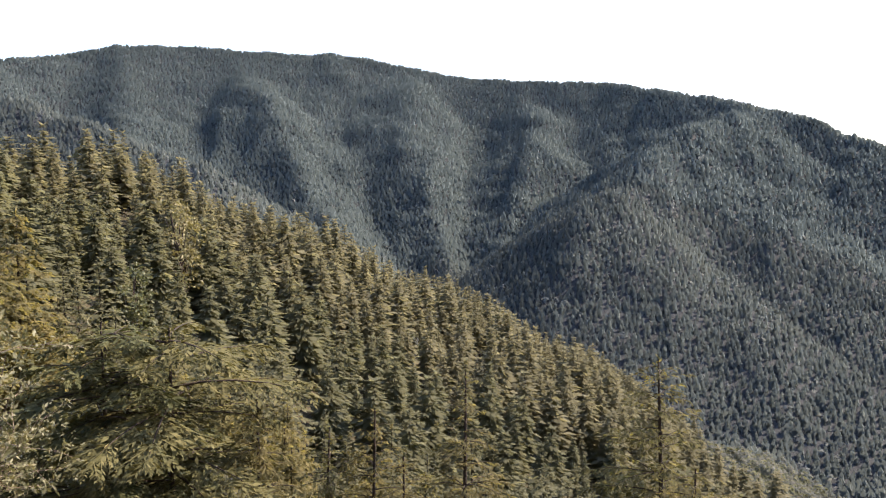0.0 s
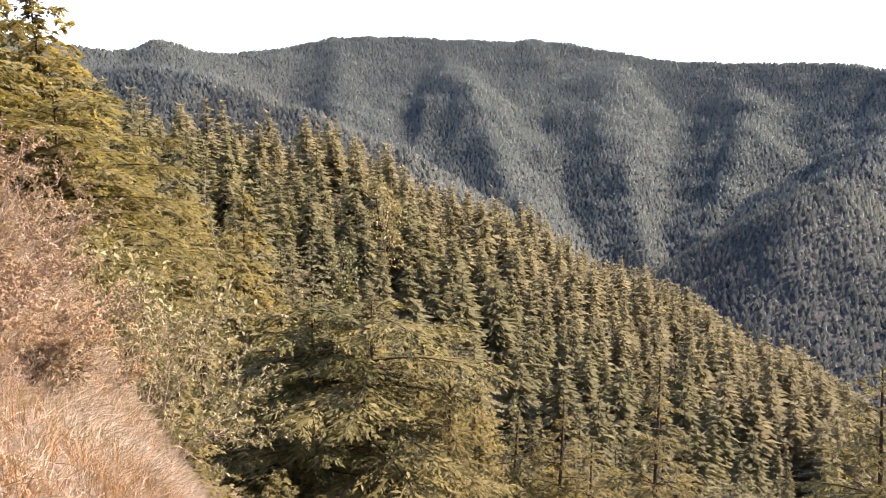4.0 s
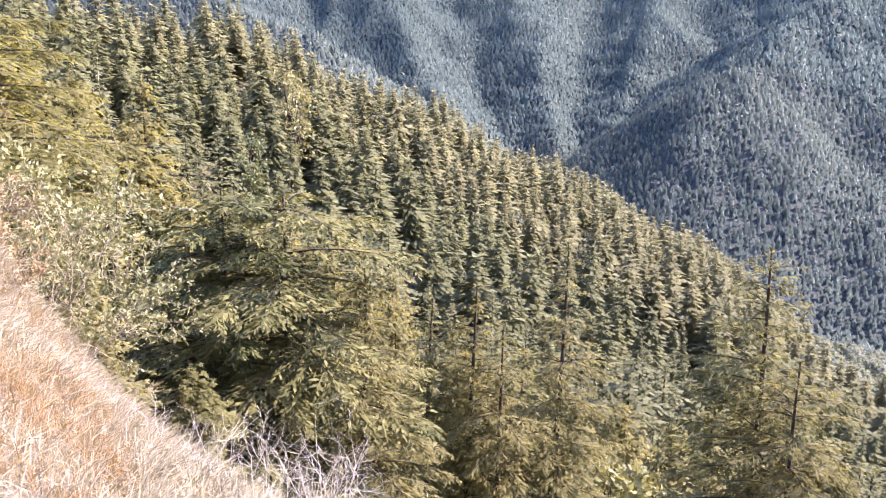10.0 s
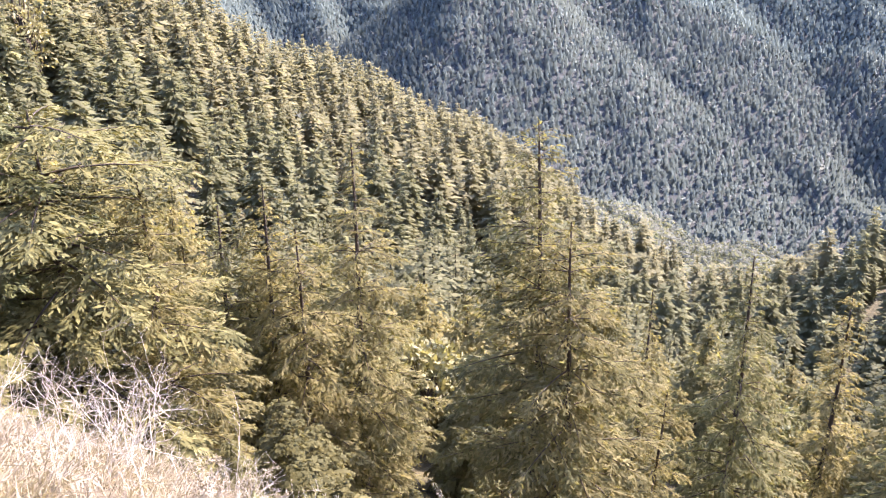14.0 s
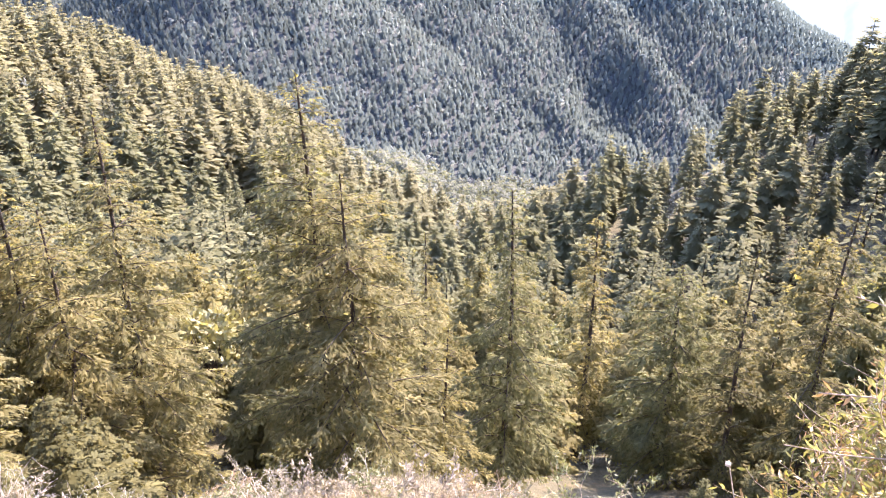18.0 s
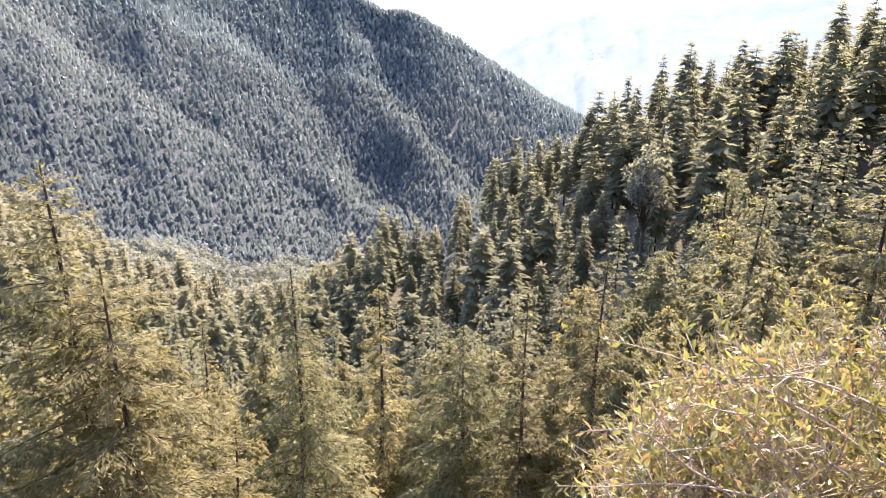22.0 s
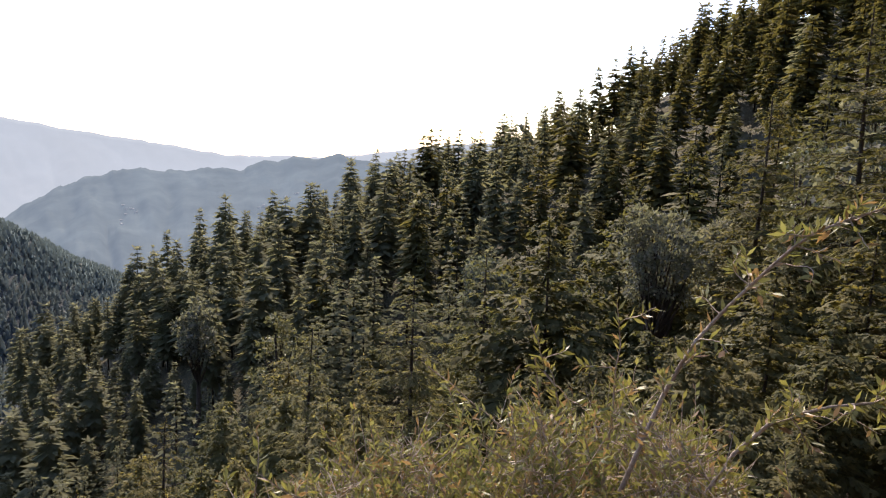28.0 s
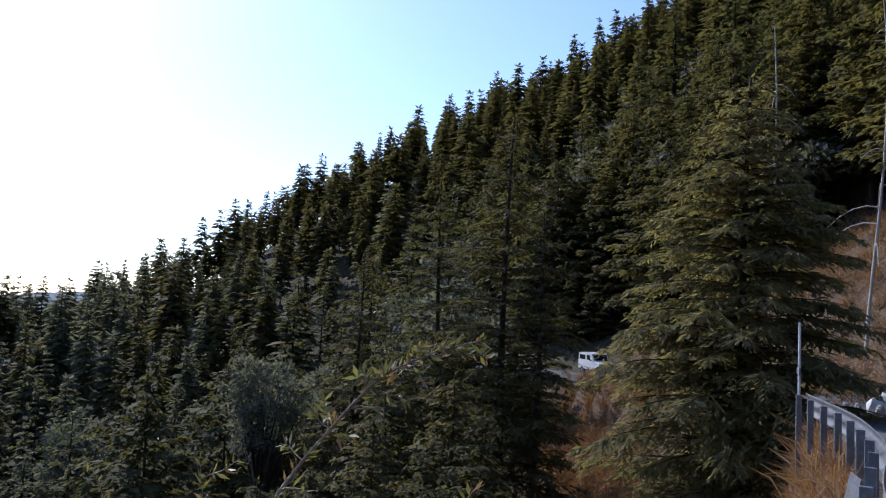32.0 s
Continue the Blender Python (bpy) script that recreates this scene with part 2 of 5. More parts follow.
# ---- the land: stream, slope and crest lines as (bearing, distance, height) ----
LINES = {
    "shoulder": [(a, 1.3, 0.0) for a in range(-180, 180, 30)] + [(a, 2.6, -0.7) for a in (-60, 60)] + [(a, 2.6, -1.9) for a in (-40, -20, 0, 20, 40)],
    "road_behind": [(110, 6, 0), (130, 5, 0), (160, 4, 0), (-170, 5, 0), (-140, 6, 0), (-115, 7, 0.5), (108, 13, -0.2), (103, 22, -0.6), (108, 30, 1.5)],
    "ledge": [(-100, 12, 2.6), (-90, 12, 2.4), (-83, 12, 1.6), (-77, 11, 0.6), (-73, 9.5, -1.0), (-67, 8.5, -2.2), (-58, 7.5, -3.1), (-48, 7, -3.7),
              (-38, 6.2, -4.3), (-25, 5.6, -4.1), (-5, 5.5, -4.2), (4, 4.6, -4.7), (12, 4.4, -4.7), (28, 4.4, -4.5), (45, 6, -3.5), (60, 8, -4.0), (75, 12, -4.4), (88, 14, -3.6)],
    "bank_foot": [(-76, 15, -1.8), (-70, 15, -5.5), (-62, 14, -7.8), (-52, 13, -9.2), (-42, 13, -10.5)],
    "near_slope": [(-100, 40, 16), (-84, 38, 1), (-76, 34, -7), (-66, 34, -16), (-54, 36, -24), (-38, 42, -36), (-18, 42, -39), (0, 48, -43), (12, 60, -51),
                   (20, 55, -44), (32, 50, -36), (48, 50, -28), (62, 50, -20), (76, 50, -11), (86, 45, -8), (95, 34, -4)],
    "lower_slope": [(-100, 130, 50), (-82, 130, 8), (-72, 125, -14), (-60, 125, -34), (-45, 130, -57), (-30, 140, -74), (-14, 140, -83), (2, 140, -88),
                    (14, 130, -76), (28, 120, -56), (45, 120, -42), (60, 120, -25), (74, 120, 0), (88, 110, 18), (102, 100, 34)],
    "road_bend": [(76, 84, -4.5), (80, 76, -4.3), (84, 70, -4.0), (88, 58, -3.0), (92, 44, -1.6)],
    "gully": [(-4, 250, -124), (-3, 380, -175)],
    "left_crest": [(-100, 160, 60), (-82, 170, 5), (-68, 240, -2), (-55, 300, -10), (-43.5, 370, -45), (-33, 430, -88), (-22.5, 480, -135), (-12, 500, -182), (-2, 500, -208)],
    "right_crest": [(4, 190, -82), (14, 240, -72), (25, 260, -53), (36, 260, -29), (48, 280, -9), (58, 300, 22), (66, 310, 45), (74, 320, 73), (86, 330, 107), (100, 340, 143)],
    "behind_right": [(10, 340, -160), (30, 400, -110), (50, 430, -70), (70, 480, 30), (86, 500, 110), (102, 520, 170)],
    "stream": [(-80, 480, -30), (-62, 560, -80), (-45, 600, -160), (-30, 650, -200), (-15, 670, -232), (0, 680, -262), (12, 720, -285), (25, 820, -310), (40, 1000, -330),
               (60, 1000, -150), (80, 1000, 100), (100, 1000, 180)],
    "mountain_side": [(-80, 1100, 70), (-62, 1150, 20), (-45, 1250, -60), (-33, 1100, -125), (-24, 1250, -95), (-12, 950, -165), (2, 930, -225), (14, 950, -262), (24, 1100, -330)],
    "mountain_upper": [(-60, 1600, 90), (-52, 1650, 110), (-42, 1650, 110), (-31, 1600, 60), (-20, 1550, 50)],
    "mountain_crest": [(-100, 1700, 300), (-80, 1700, 232), (-71, 1850, 195), (-64, 2000, 230), (-57, 2100, 290), (-42, 2100, 290), (-36, 2050, 250), (-22, 1900, 180), (-13, 1550, 105),
                       (-5, 1400, 15), (2, 1300, -55), (8, 1180, -125), (13, 1100, -190), (19, 1000, -236)],
    "beyond": [(-100, 3000, 100), (-70, 3200, 50), (-40, 3200, 50), (-15, 2600, -50), (0, 2300, -250), (15, 2000, -420), (30, 2000, -430), (45, 2000, -300), (70, 2200, 0), (100, 2200, 100),
               (-60, 4800, -100), (0, 4800, -400), (30, 4800, -450), (60, 4800, -200)],
    "uphill_behind": [(130, 30, 12), (160, 25, 12), (-165, 25, 12), (-135, 30, 12), (130, 300, 150), (180, 300, 150), (-130, 300, 140), (180, 2000, 300), (130, 2000, 300), (-130, 2000, 300), (180, 4800, 0)],
}


# the road round the head of the gully, as (bearing, distance, height)
ROAD = [(150, 4.6, 0.0), (126, 7.5, 0.0), (111, 13, -0.2), (104, 22, -0.55), (98.5, 33, -1.1), (93, 45, -1.8), (88, 58, -2.7), (84, 69, -3.4), (80, 76, -3.9), (76, 84, -4.2), (70, 96, -4.2)]


def near_road(x, y):
    """The distance from the middle of the road, and the road's height there."""
    q = np.array([(*polar(a, r), z) for a, r, z in ROAD])
    best, height = np.full(np.shape(x), 1e9), np.zeros(np.shape(x))
    for a, b in zip(q[:-1], q[1:]):
        d = (b - a)[:2]
        s = np.clip(((x - a[0]) * d[0] + (y - a[1]) * d[1]) / (d @ d), 0, 1)
        off = np.hypot(x - a[0] - s * d[0], y - a[1] - s * d[1])
        height = np.where(off < best, a[2] + s * (b[2] - a[2]), height)
        best = np.minimum(best, off)
    return best, height


def log_plane(az, r):
    k = np.log1p(np.asarray(r) / 6.0)
    a = np.radians(az)
    return np.stack([k * np.sin(a), k * np.cos(a)], -1)


def resample(line, step=6.0):
    """Points along a line of the land, no farther apart than step degrees."""
    out = [line[0]]
    for p, q in zip(line[:-1], line[1:]):
        n = max(1, int(abs(q[0] - p[0]) / step)) if 0 < q[0] - p[0] < 60 else 1
        for k in range(1, n + 1):
            t = k / n
            out.append((p[0] + (q[0] - p[0]) * t, p[1] ** (1 - t) * q[1] ** t, p[2] + (q[2] - p[2]) * t))
    return out


def bend_of(d):
    return d * d * np.log(d + 1e-6)


KNOTS = np.array(sorted({p for line in LINES.values() for p in resample(line)}), float)
KU = log_plane(KNOTS[:, 0], KNOTS[:, 1])
KP = np.c_[np.ones(len(KU)), KU]
KSYS = np.block([[bend_of(np.linalg.norm(KU[:, None] - KU[None], axis=-1)) + 1e-4 * np.eye(len(KU)), KP], [KP.T, np.zeros((3, 3))]])
KW = np.linalg.solve(KSYS, np.r_[KNOTS[:, 2] / (KNOTS[:, 1] + 8.0), np.zeros(3)])

# spurs that stand out of the mountain side, as (bearing, distance, height) from the top down
RIBS = [
    [(-80, 1720, 241), (-74.8, 1820, 226), (-70.8, 1850, 224), (-69, 1870, 253), (-65, 1950, 247), (-60, 2050, 285), (-57, 2080, 316), (-52, 2100, 326), (-42, 2080, 316), (-36.5, 2030, 272), (-30, 1970, 232), (-22.4, 1900, 210), (-13.3, 1560, 137), (-4.8, 1400, 36), (1.9, 1300, -35), (7.7, 1200, -88)],
    [(-36.1, 2000, 240), (-37, 1500, 50), (-35.5, 1150, -85), (-33, 900, -150), (-31, 760, -205)],
    [(-48, 2050, 270), (-46.5, 1550, 105), (-44.5, 1250, -25), (-41, 1000, -105), (-37.5, 800, -165)],
    [(-27, 1950, 195), (-28, 1500, 60), (-29.5, 1200, -60), (-29.5, 1000, -125), (-28.5, 800, -185)],
    [(-72, 1250, 120), (-66, 1100, 108), (-58.3, 900, 44), (-52.2, 800, 8), (-46, 720, -50), (-41, 660, -110)],
    [(-13, 1500, 108), (-18, 1250, 62), (-22.3, 1000, -25), (-25, 850, -100), (-23.3, 760, -158), (-24, 690, -200)],
    [(-13, 1500, 100), (-15, 1150, -30), (-16, 950, -130), (-14, 800, -200)],
    [(-6, 1380, 15), (-9, 1100, -90), (-7, 950, -185), (-0.8, 850, -224), (4.1, 770, -260)],
    [(3, 1280, -65), (3, 1050, -150), (8, 900, -230), (12, 800, -275)],
]


def spur_height(x, y):
    best, close = np.full(np.shape(x), -1e4), np.full(np.shape(x), 1e4)
    for rib in RIBS:
        q = np.array([(*polar(a, r), z) for a, r, z in rib])
        for a, b in zip(q[:-1], q[1:]):
            d = (b - a)[:2]
            s = np.clip(((x - a[0]) * d[0] + (y - a[1]) * d[1]) / (d @ d), 0, 1)
            off = np.hypot(x - a[0] - s * d[0], y - a[1] - s * d[1])
            best = np.maximum(best, a[2] + s * (b - a)[2] - 0.58 * np.maximum(off - 10, 0))
            close = np.minimum(close, off)
    return best, close


def ground_z(x, y):
    x, y = np.asarray(x, float), np.asarray(y, float)
    shape = x.shape
    x, y = x.ravel(), y.ravel()
    r = np.hypot(x, y)
    out = np.empty(len(x))
    for i in range(0, len(x), 20000):
        s = slice(i, i + 20000)
        u = log_plane(np.degrees(np.arctan2(x[s], y[s])), r[s])
        d = np.linalg.norm(u[:, None] - KU[None], axis=-1)
        out[s] = (bend_of(d) @ KW[:-3] + KW[-3] + u @ KW[-2:]) * (r[s] + 8.0)
    far = r > 560
    rib, off = spur_height(x[far], y[far])
    az = np.degrees(np.arctan2(x[far], y[far]))
    h = out[far] - 0.17 * np.clip(off - 25, 0, 190) * np.clip((r[far] - 640) / 150, 0, 1) * np.clip((1990 - r[far]) / 250, 0, 1) * ((az > -95) & (az < 15))
    k = 18.0
    out[far] = np.where(rib > -5e3, 0.5 * (h + rib + np.sqrt((h - rib) ** 2 + k * k)), h)
    bumps = fractal(x, y, 190.0, 3) * np.clip((r - 500) / 400, 0, 1) * np.clip((2300 - r) / 700, 0.35, 1) * 22 + fractal(x, y, 55.0, 9) * np.clip((r - 60) / 200, 0, 1) * 7
    az = np.degrees(np.arctan2(x, y))
    bumps = bumps + (np.abs(fractal(az + 2.5 * fractal(r, az * 30, 260.0, 31), 0.0 * r + np.log(r + 1) * 2.0, 4.2, 37, 3)) - 0.25) * -20 * np.clip((r - 640) / 200, 0, 1) * np.clip((1950 - r) / 300, 0, 1) * ((az > -95) & (az < 25))
    bumps = bumps + fractal(x, y, 9.0, 5) * np.clip((r - 5) / 30, 0, 1) * 1.6 + fractal(x, y, 1.6, 6) * np.clip((r - 2) / 3, 0, 1) * 0.3 * (r < 60)
    out = out + bumps
    near = r < 110
    off, level = near_road(x[near], y[near])
    w = np.clip((4.2 - off) / 1.2, 0, 1)
    w = w * w * (3 - 2 * w)
    out[near] = out[near] * (1 - w) + (level - 0.08) * w
    return out.reshape(shape)


def land():
    """The ground: one sheet from the standpoint to the horizon."""
    az = np.r_[np.arange(-180, -90, 3.0), np.arange(-90, 105, 0.6), np.arange(105, 180, 3.0)]
    r = np.r_[0.0, np.geomspace(0.6, 600, 125), np.arange(618, 2180, 18), np.geomspace(2200, 4900, 14)]
    A, R = np.meshgrid(az, r, indexing="ij")
    x, y = polar(A, R)
    z = ground_z(x, y)
    z[:, 0] = z[:, 1].mean()
    n, k = A.shape
    i = np.arange(n * k).reshape(n, k)
    j = np.roll(i, -1, 0)
    f = np.stack([i[:, :-1], i[:, 1:], j[:, 1:], j[:, :-1]], -1).reshape(-1, 4)
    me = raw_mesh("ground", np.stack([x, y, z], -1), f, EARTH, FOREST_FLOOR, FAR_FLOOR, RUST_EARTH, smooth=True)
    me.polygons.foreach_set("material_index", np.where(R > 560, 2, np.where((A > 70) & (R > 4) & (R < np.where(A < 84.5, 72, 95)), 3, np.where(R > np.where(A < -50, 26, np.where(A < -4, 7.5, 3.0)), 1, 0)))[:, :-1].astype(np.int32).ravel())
    return tagged(new("ground", me), "dry grassy hillside falling into a forested mountain valley", "hillside", kind="structure")


ground = land()


# ---- trees ----
def bough(g, foot, out, L, lift, droop, step, ns, leaf, slim, hang=1.0, web=0.15):
    """One bough: branchlets set like a comb along a drooping axis, each with finer sprays; its blades lie in one sagging plane."""
    side = np.array([-out[1], out[0], 0])
    up = np.array([0, 0, 1.0])
    m = int(np.clip(L / step, 2, 17))
    q = np.repeat(np.linspace(0.1, 0.98, m), 2) + g.uniform(-0.4, 0.4, 2 * m) * 0.88 / m
    q = np.clip(q, 0.04, 1.0)
    hand = np.tile([1.0, -1.0], m)
    n = 2 * m
    base = foot + out * (L * q)[:, None] + up * (L * (lift * q - (droop + 0.5 * lift) * q * q))[:, None]
    slope = lift - 2 * (droop + 0.5 * lift) * q
    axis = unit(out + up * slope[:, None])
    th = np.radians(62 - 34 * q + g.normal(0, 9, n))
    sag = -hang * (0.10 + 0.55 * g.uniform(0, 1, n) * (0.35 + q))
    way = unit(axis * np.cos(th)[:, None] + side * (hand * np.sin(th))[:, None] + up * sag[:, None])
    wide = np.where(q < 0.4, np.sqrt(q / 0.4), ((1.05 - q) / 0.65) ** 0.6)
    l = np.maximum(leaf * 0.8, 0.40 * L * wide * g.uniform(0.7, 1.2, n))
    flat = unit(np.cross(way, up + 0.5 * axis * slope[:, None] + g.normal(0, 0.28, (n, 3))))
    body = sprays(base, way, flat, l, np.maximum(l * (0.03 if ns else 0.10), 1.15 * L / m * (web if ns else 0.62)) * slim, 0.1)
    tip = sprays((foot + out * (L * 0.8) + up * L * (lift * 0.8 - (droop + 0.5 * lift) * 0.64))[None], axis[-1:], side[None], [0.24 * L + leaf * 0.6], [(0.04 if ns else 0.12) * L + 0.1 * leaf], 0.1)
    if not ns:
        return np.concatenate([body, tip])
    u = np.tile((np.arange(ns) + 0.6) / ns, n) + g.uniform(-0.3, 0.3, n * ns) / ns
    k = np.repeat(np.arange(n), ns)
    hand2 = np.where((np.arange(n * ns) % 2) == 0, 1.0, -1.0)
    c = base[k] + way[k] * (l[k] * u)[:, None] - up * (0.10 * l[k] * u * u)[:, None]
    a2 = np.radians(48 - 26 * u + g.normal(0, 14, n * ns))
    w2 = unit(way[k] * np.cos(a2)[:, None] + flat[k] * (hand2 * np.sin(a2))[:, None] - up * (g.uniform(-0.08, 0.5, n * ns) * hang)[:, None])
    ln = np.minimum(0.34 * l[k] * (1.15 - u) + leaf * 0.75, 2.3 * leaf) * g.uniform(0.7, 1.3, n * ns)
    f2 = unit(np.cross(w2, up + g.normal(0, 0.4, (n * ns, 3))))
    fine = sprays(c, w2, f2, ln, ln * g.uniform(0.26, 0.42, n * ns) * slim, 0.12)
    return np.concatenate([body, tip, fine])


def cedar_parts(H, R, tiers, per_tier, step, ns, leaf, seed, flat=0.0, bare=0.1, lean=0.0, limbs=True, gap=0.12, droop=0.30, slim=1.0, web=0.15):
    """A deodar: (trunk verts, faces), (limb verts, faces) and the needle blades, with its foot at the origin."""
    g = np.random.default_rng(seed)
    hs = np.linspace(0, H, 9)
    bend = np.stack([lean * (hs / H) ** 2 + 0.01 * H * np.sin(hs / H * 4 + seed), 0.012 * H * np.sin(hs / H * 3 + 2 * seed), hs], -1)
    tr = 0.012 * H * (1 - 0.93 * hs / H) + 0.02
    tr[0] *= 1.35
    trunk = tubes(bend[None], tr[None], 8 if limbs else 5)
    V, LP, LR = [], [], []
    for tier in range(tiers):
        level = min(0.985, bare + (0.985 - bare) * ((tier + 0.5) / tiers) ** 0.92)
        for b in range(per_tier):
            h = H * min(0.99, level + g.normal(0, 0.22 / tiers))
            f = h / H
            full = (1 - f) ** (0.8 - 0.55 * flat) * (1 - 0.35 * max(0, 0.3 - f) / 0.3)
            if g.random() < gap:
                continue
            L = R * max(0.05, full) * g.uniform(0.58, 1.15) + 0.3
            phi = 2 * np.pi * (b + g.uniform(-0.4, 0.4)) / per_tier + tier * 2.4
            out = np.array([np.cos(phi), np.sin(phi), 0])
            foot = np.array([np.interp(h, hs, bend[:, 0]), np.interp(h, hs, bend[:, 1]), h])
            lift = g.uniform(0.02, 0.2) + 0.35 * f * (1 - 0.7 * min(flat, 1.0))
            if limbs:
                q = np.linspace(0, 0.92, 5)
                LP.append(foot + out * (L * q)[:, None] + np.array([0, 0, 1.0]) * (L * (lift * q - (droop + 0.5 * lift) * q * q))[:, None])
                LR.append(np.interp(q, [0, 1], [0.010 * L + 0.010, 0.006]))
            V.append(bough(g, foot, out, L, lift, droop, step, ns, leaf, slim, 0.55 if flat > 0.8 else 0.75, web))
    n = 26
    hh = g.uniform(0, 1, n)
    tl = min(max(leaf, 0.3), 0.035 * H)
    top = bend[-1] + np.stack([g.normal(0, 0.03 + 0.05 * R * hh, n), g.normal(0, 0.03 + 0.05 * R * hh, n), -hh * 0.09 * H], -1)
    way = unit(np.stack([g.normal(0, 0.5 + 0.4 * hh, n), g.normal(0, 0.5 + 0.4 * hh, n), g.uniform(0.2, 0.8, n) - 0.8 * hh], -1))
    sd = unit(np.cross(way, g.normal(0, 1, (n, 3))))
    V.append(sprays(top, way, sd, tl * g.uniform(0.7, 1.3, n), tl * 0.34 * np.ones(n)))
    limb = tubes(LP, LR, 3) if limbs else None
    return trunk, limb, np.concatenate(V)


def crown_swell(v, R, H):
    return unit(np.stack([v[:, 0] / R, v[:, 1] / R, 0.45 + 0.5 * v[:, 2] / H], -1))


def cedar(name, spec, needles, label, group="", category="cedar tree"):
    trunk, limb, leaves = cedar_parts(**spec)
    leaves, swell = rounded(leaves, crown_swell(leaves, spec["R"], spec["H"]), 0.12 if limb else 0.5)
    e = thing(name, label, category, group)
    under("trunk", raw_mesh("trunk", *trunk, BARK, smooth=True), e)
    if limb:
        tagged(under("branchwork", raw_mesh("branchwork", *limb, BARK, smooth=True), e), kind="stuff")
    tagged(under("crown", raw_mesh("crown", leaves, quads(leaves), needles, normals=swell), e), kind="stuff")
    return e


def broadleaf_parts(H, R, clumps, leaves, leaf, seed, low=0.25):
    """A broadleaf tree: trunk with limbs to each clump, and leaves gathered in uneven clumps."""
    g = np.random.default_rng(seed)
    hs = np.linspace(0, 0.8 * H, 7)
    bend = np.stack([0.03 * H * np.sin(hs / H * 5 + seed), 0.03 * H * np.sin(hs / H * 4 + 2 * seed), hs], -1)
    tv, tf = tubes(bend[None], (0.02 * H * (1 - 0.8 * hs / (0.8 * H)) + 0.02)[None], 7)
    d = unit(g.normal(0, 1, (clumps, 3)))
    rad = g.uniform(0.45, 1.0, clumps) ** 0.6
    c = d * rad[:, None] * np.array([R, R, H * (1 - low) / 2]) * 0.82 + np.array([0, 0, H * (low + (1 - low) / 2)])
    size = R * g.uniform(0.22, 0.42, clumps)
    q = np.linspace(0, 1, 4)
    root = np.stack([np.interp(c[:, 2] * 0.6, hs, bend[:, k]) for k in range(3)], -1)
    paths = root[:, None] * (1 - q)[:, None] + c[:, None] * q[:, None] - np.array([0, 0, 1.0]) * (0.12 * R * np.sin(q * np.pi))[:, None]
    lv, lf = tubes(paths, np.interp(q, [0, 1], [0.010 * H, 0.015])[None] * np.ones((clumps, 1)), 3)
    k = np.repeat(np.arange(clumps), leaves)
    n = len(k)
    w = unit(g.normal(0, 1, (n, 3)) + np.array([0, 0, 0.35]))
    p = c[k] + w * (size[k] * g.uniform(0.5, 1.1, n) ** 0.5)[:, None] * np.array([1, 1, 0.8])
    way = unit(w * 0.7 + g.normal(0, 0.6, (n, 3)) + np.array([0, 0, -0.2]))
    sd = unit(np.cross(way, w + g.normal(0, 0.5, (n, 3))))
    ln = leaf * g.uniform(0.6, 1.3, n)
    return (tv, tf), (lv, lf), sprays(p, way, sd, ln, ln * 0.5, 0.1)


def broadleaf(name, spec, mat, label, group="", category="tree"):
    trunk, limb, leaves = broadleaf_parts(**spec)
    e = thing(name, label, category, group)
    under("trunk", raw_mesh("trunk", *trunk, BARK, smooth=True), e)
    tagged(under("branchwork", raw_mesh("branchwork", *limb, BARK, smooth=True), e), kind="stuff")
    tagged(under("crown", raw_mesh("crown", leaves, quads(leaves), mat), e), kind="stuff")
    return e


def stand(az, r, sink=0.3, turn=0.0, size=1.0, tilt=0.0):
    x, y = polar(az, r)
    z = float(ground_z(np.array([x]), np.array([y]))[0]) - sink
    return Matrix.Translation((x, y, z)) @ pose(0, 0, 0, tilt, 0, turn) @ Matrix.Scale(size, 4)


def place(proto, m):
    """The tree itself the first time, then a copy, at m, which may scale."""
    c = copy_thing(proto, Matrix.Identity(4)) if proto.name in PLACED else proto
    PLACED.add(proto.name)
    c.matrix_basis = m
    return c


PLACED = set()


def tops(az, r, el, sink=0.3):
    """The height of a tree at (az, r) whose tip stands at elevation el."""
    x, y = polar(az, r)
    return 1.6 + r * math.tan(radians(el)) - float(ground_z(np.array([x]), np.array([y]))[0]) + sink


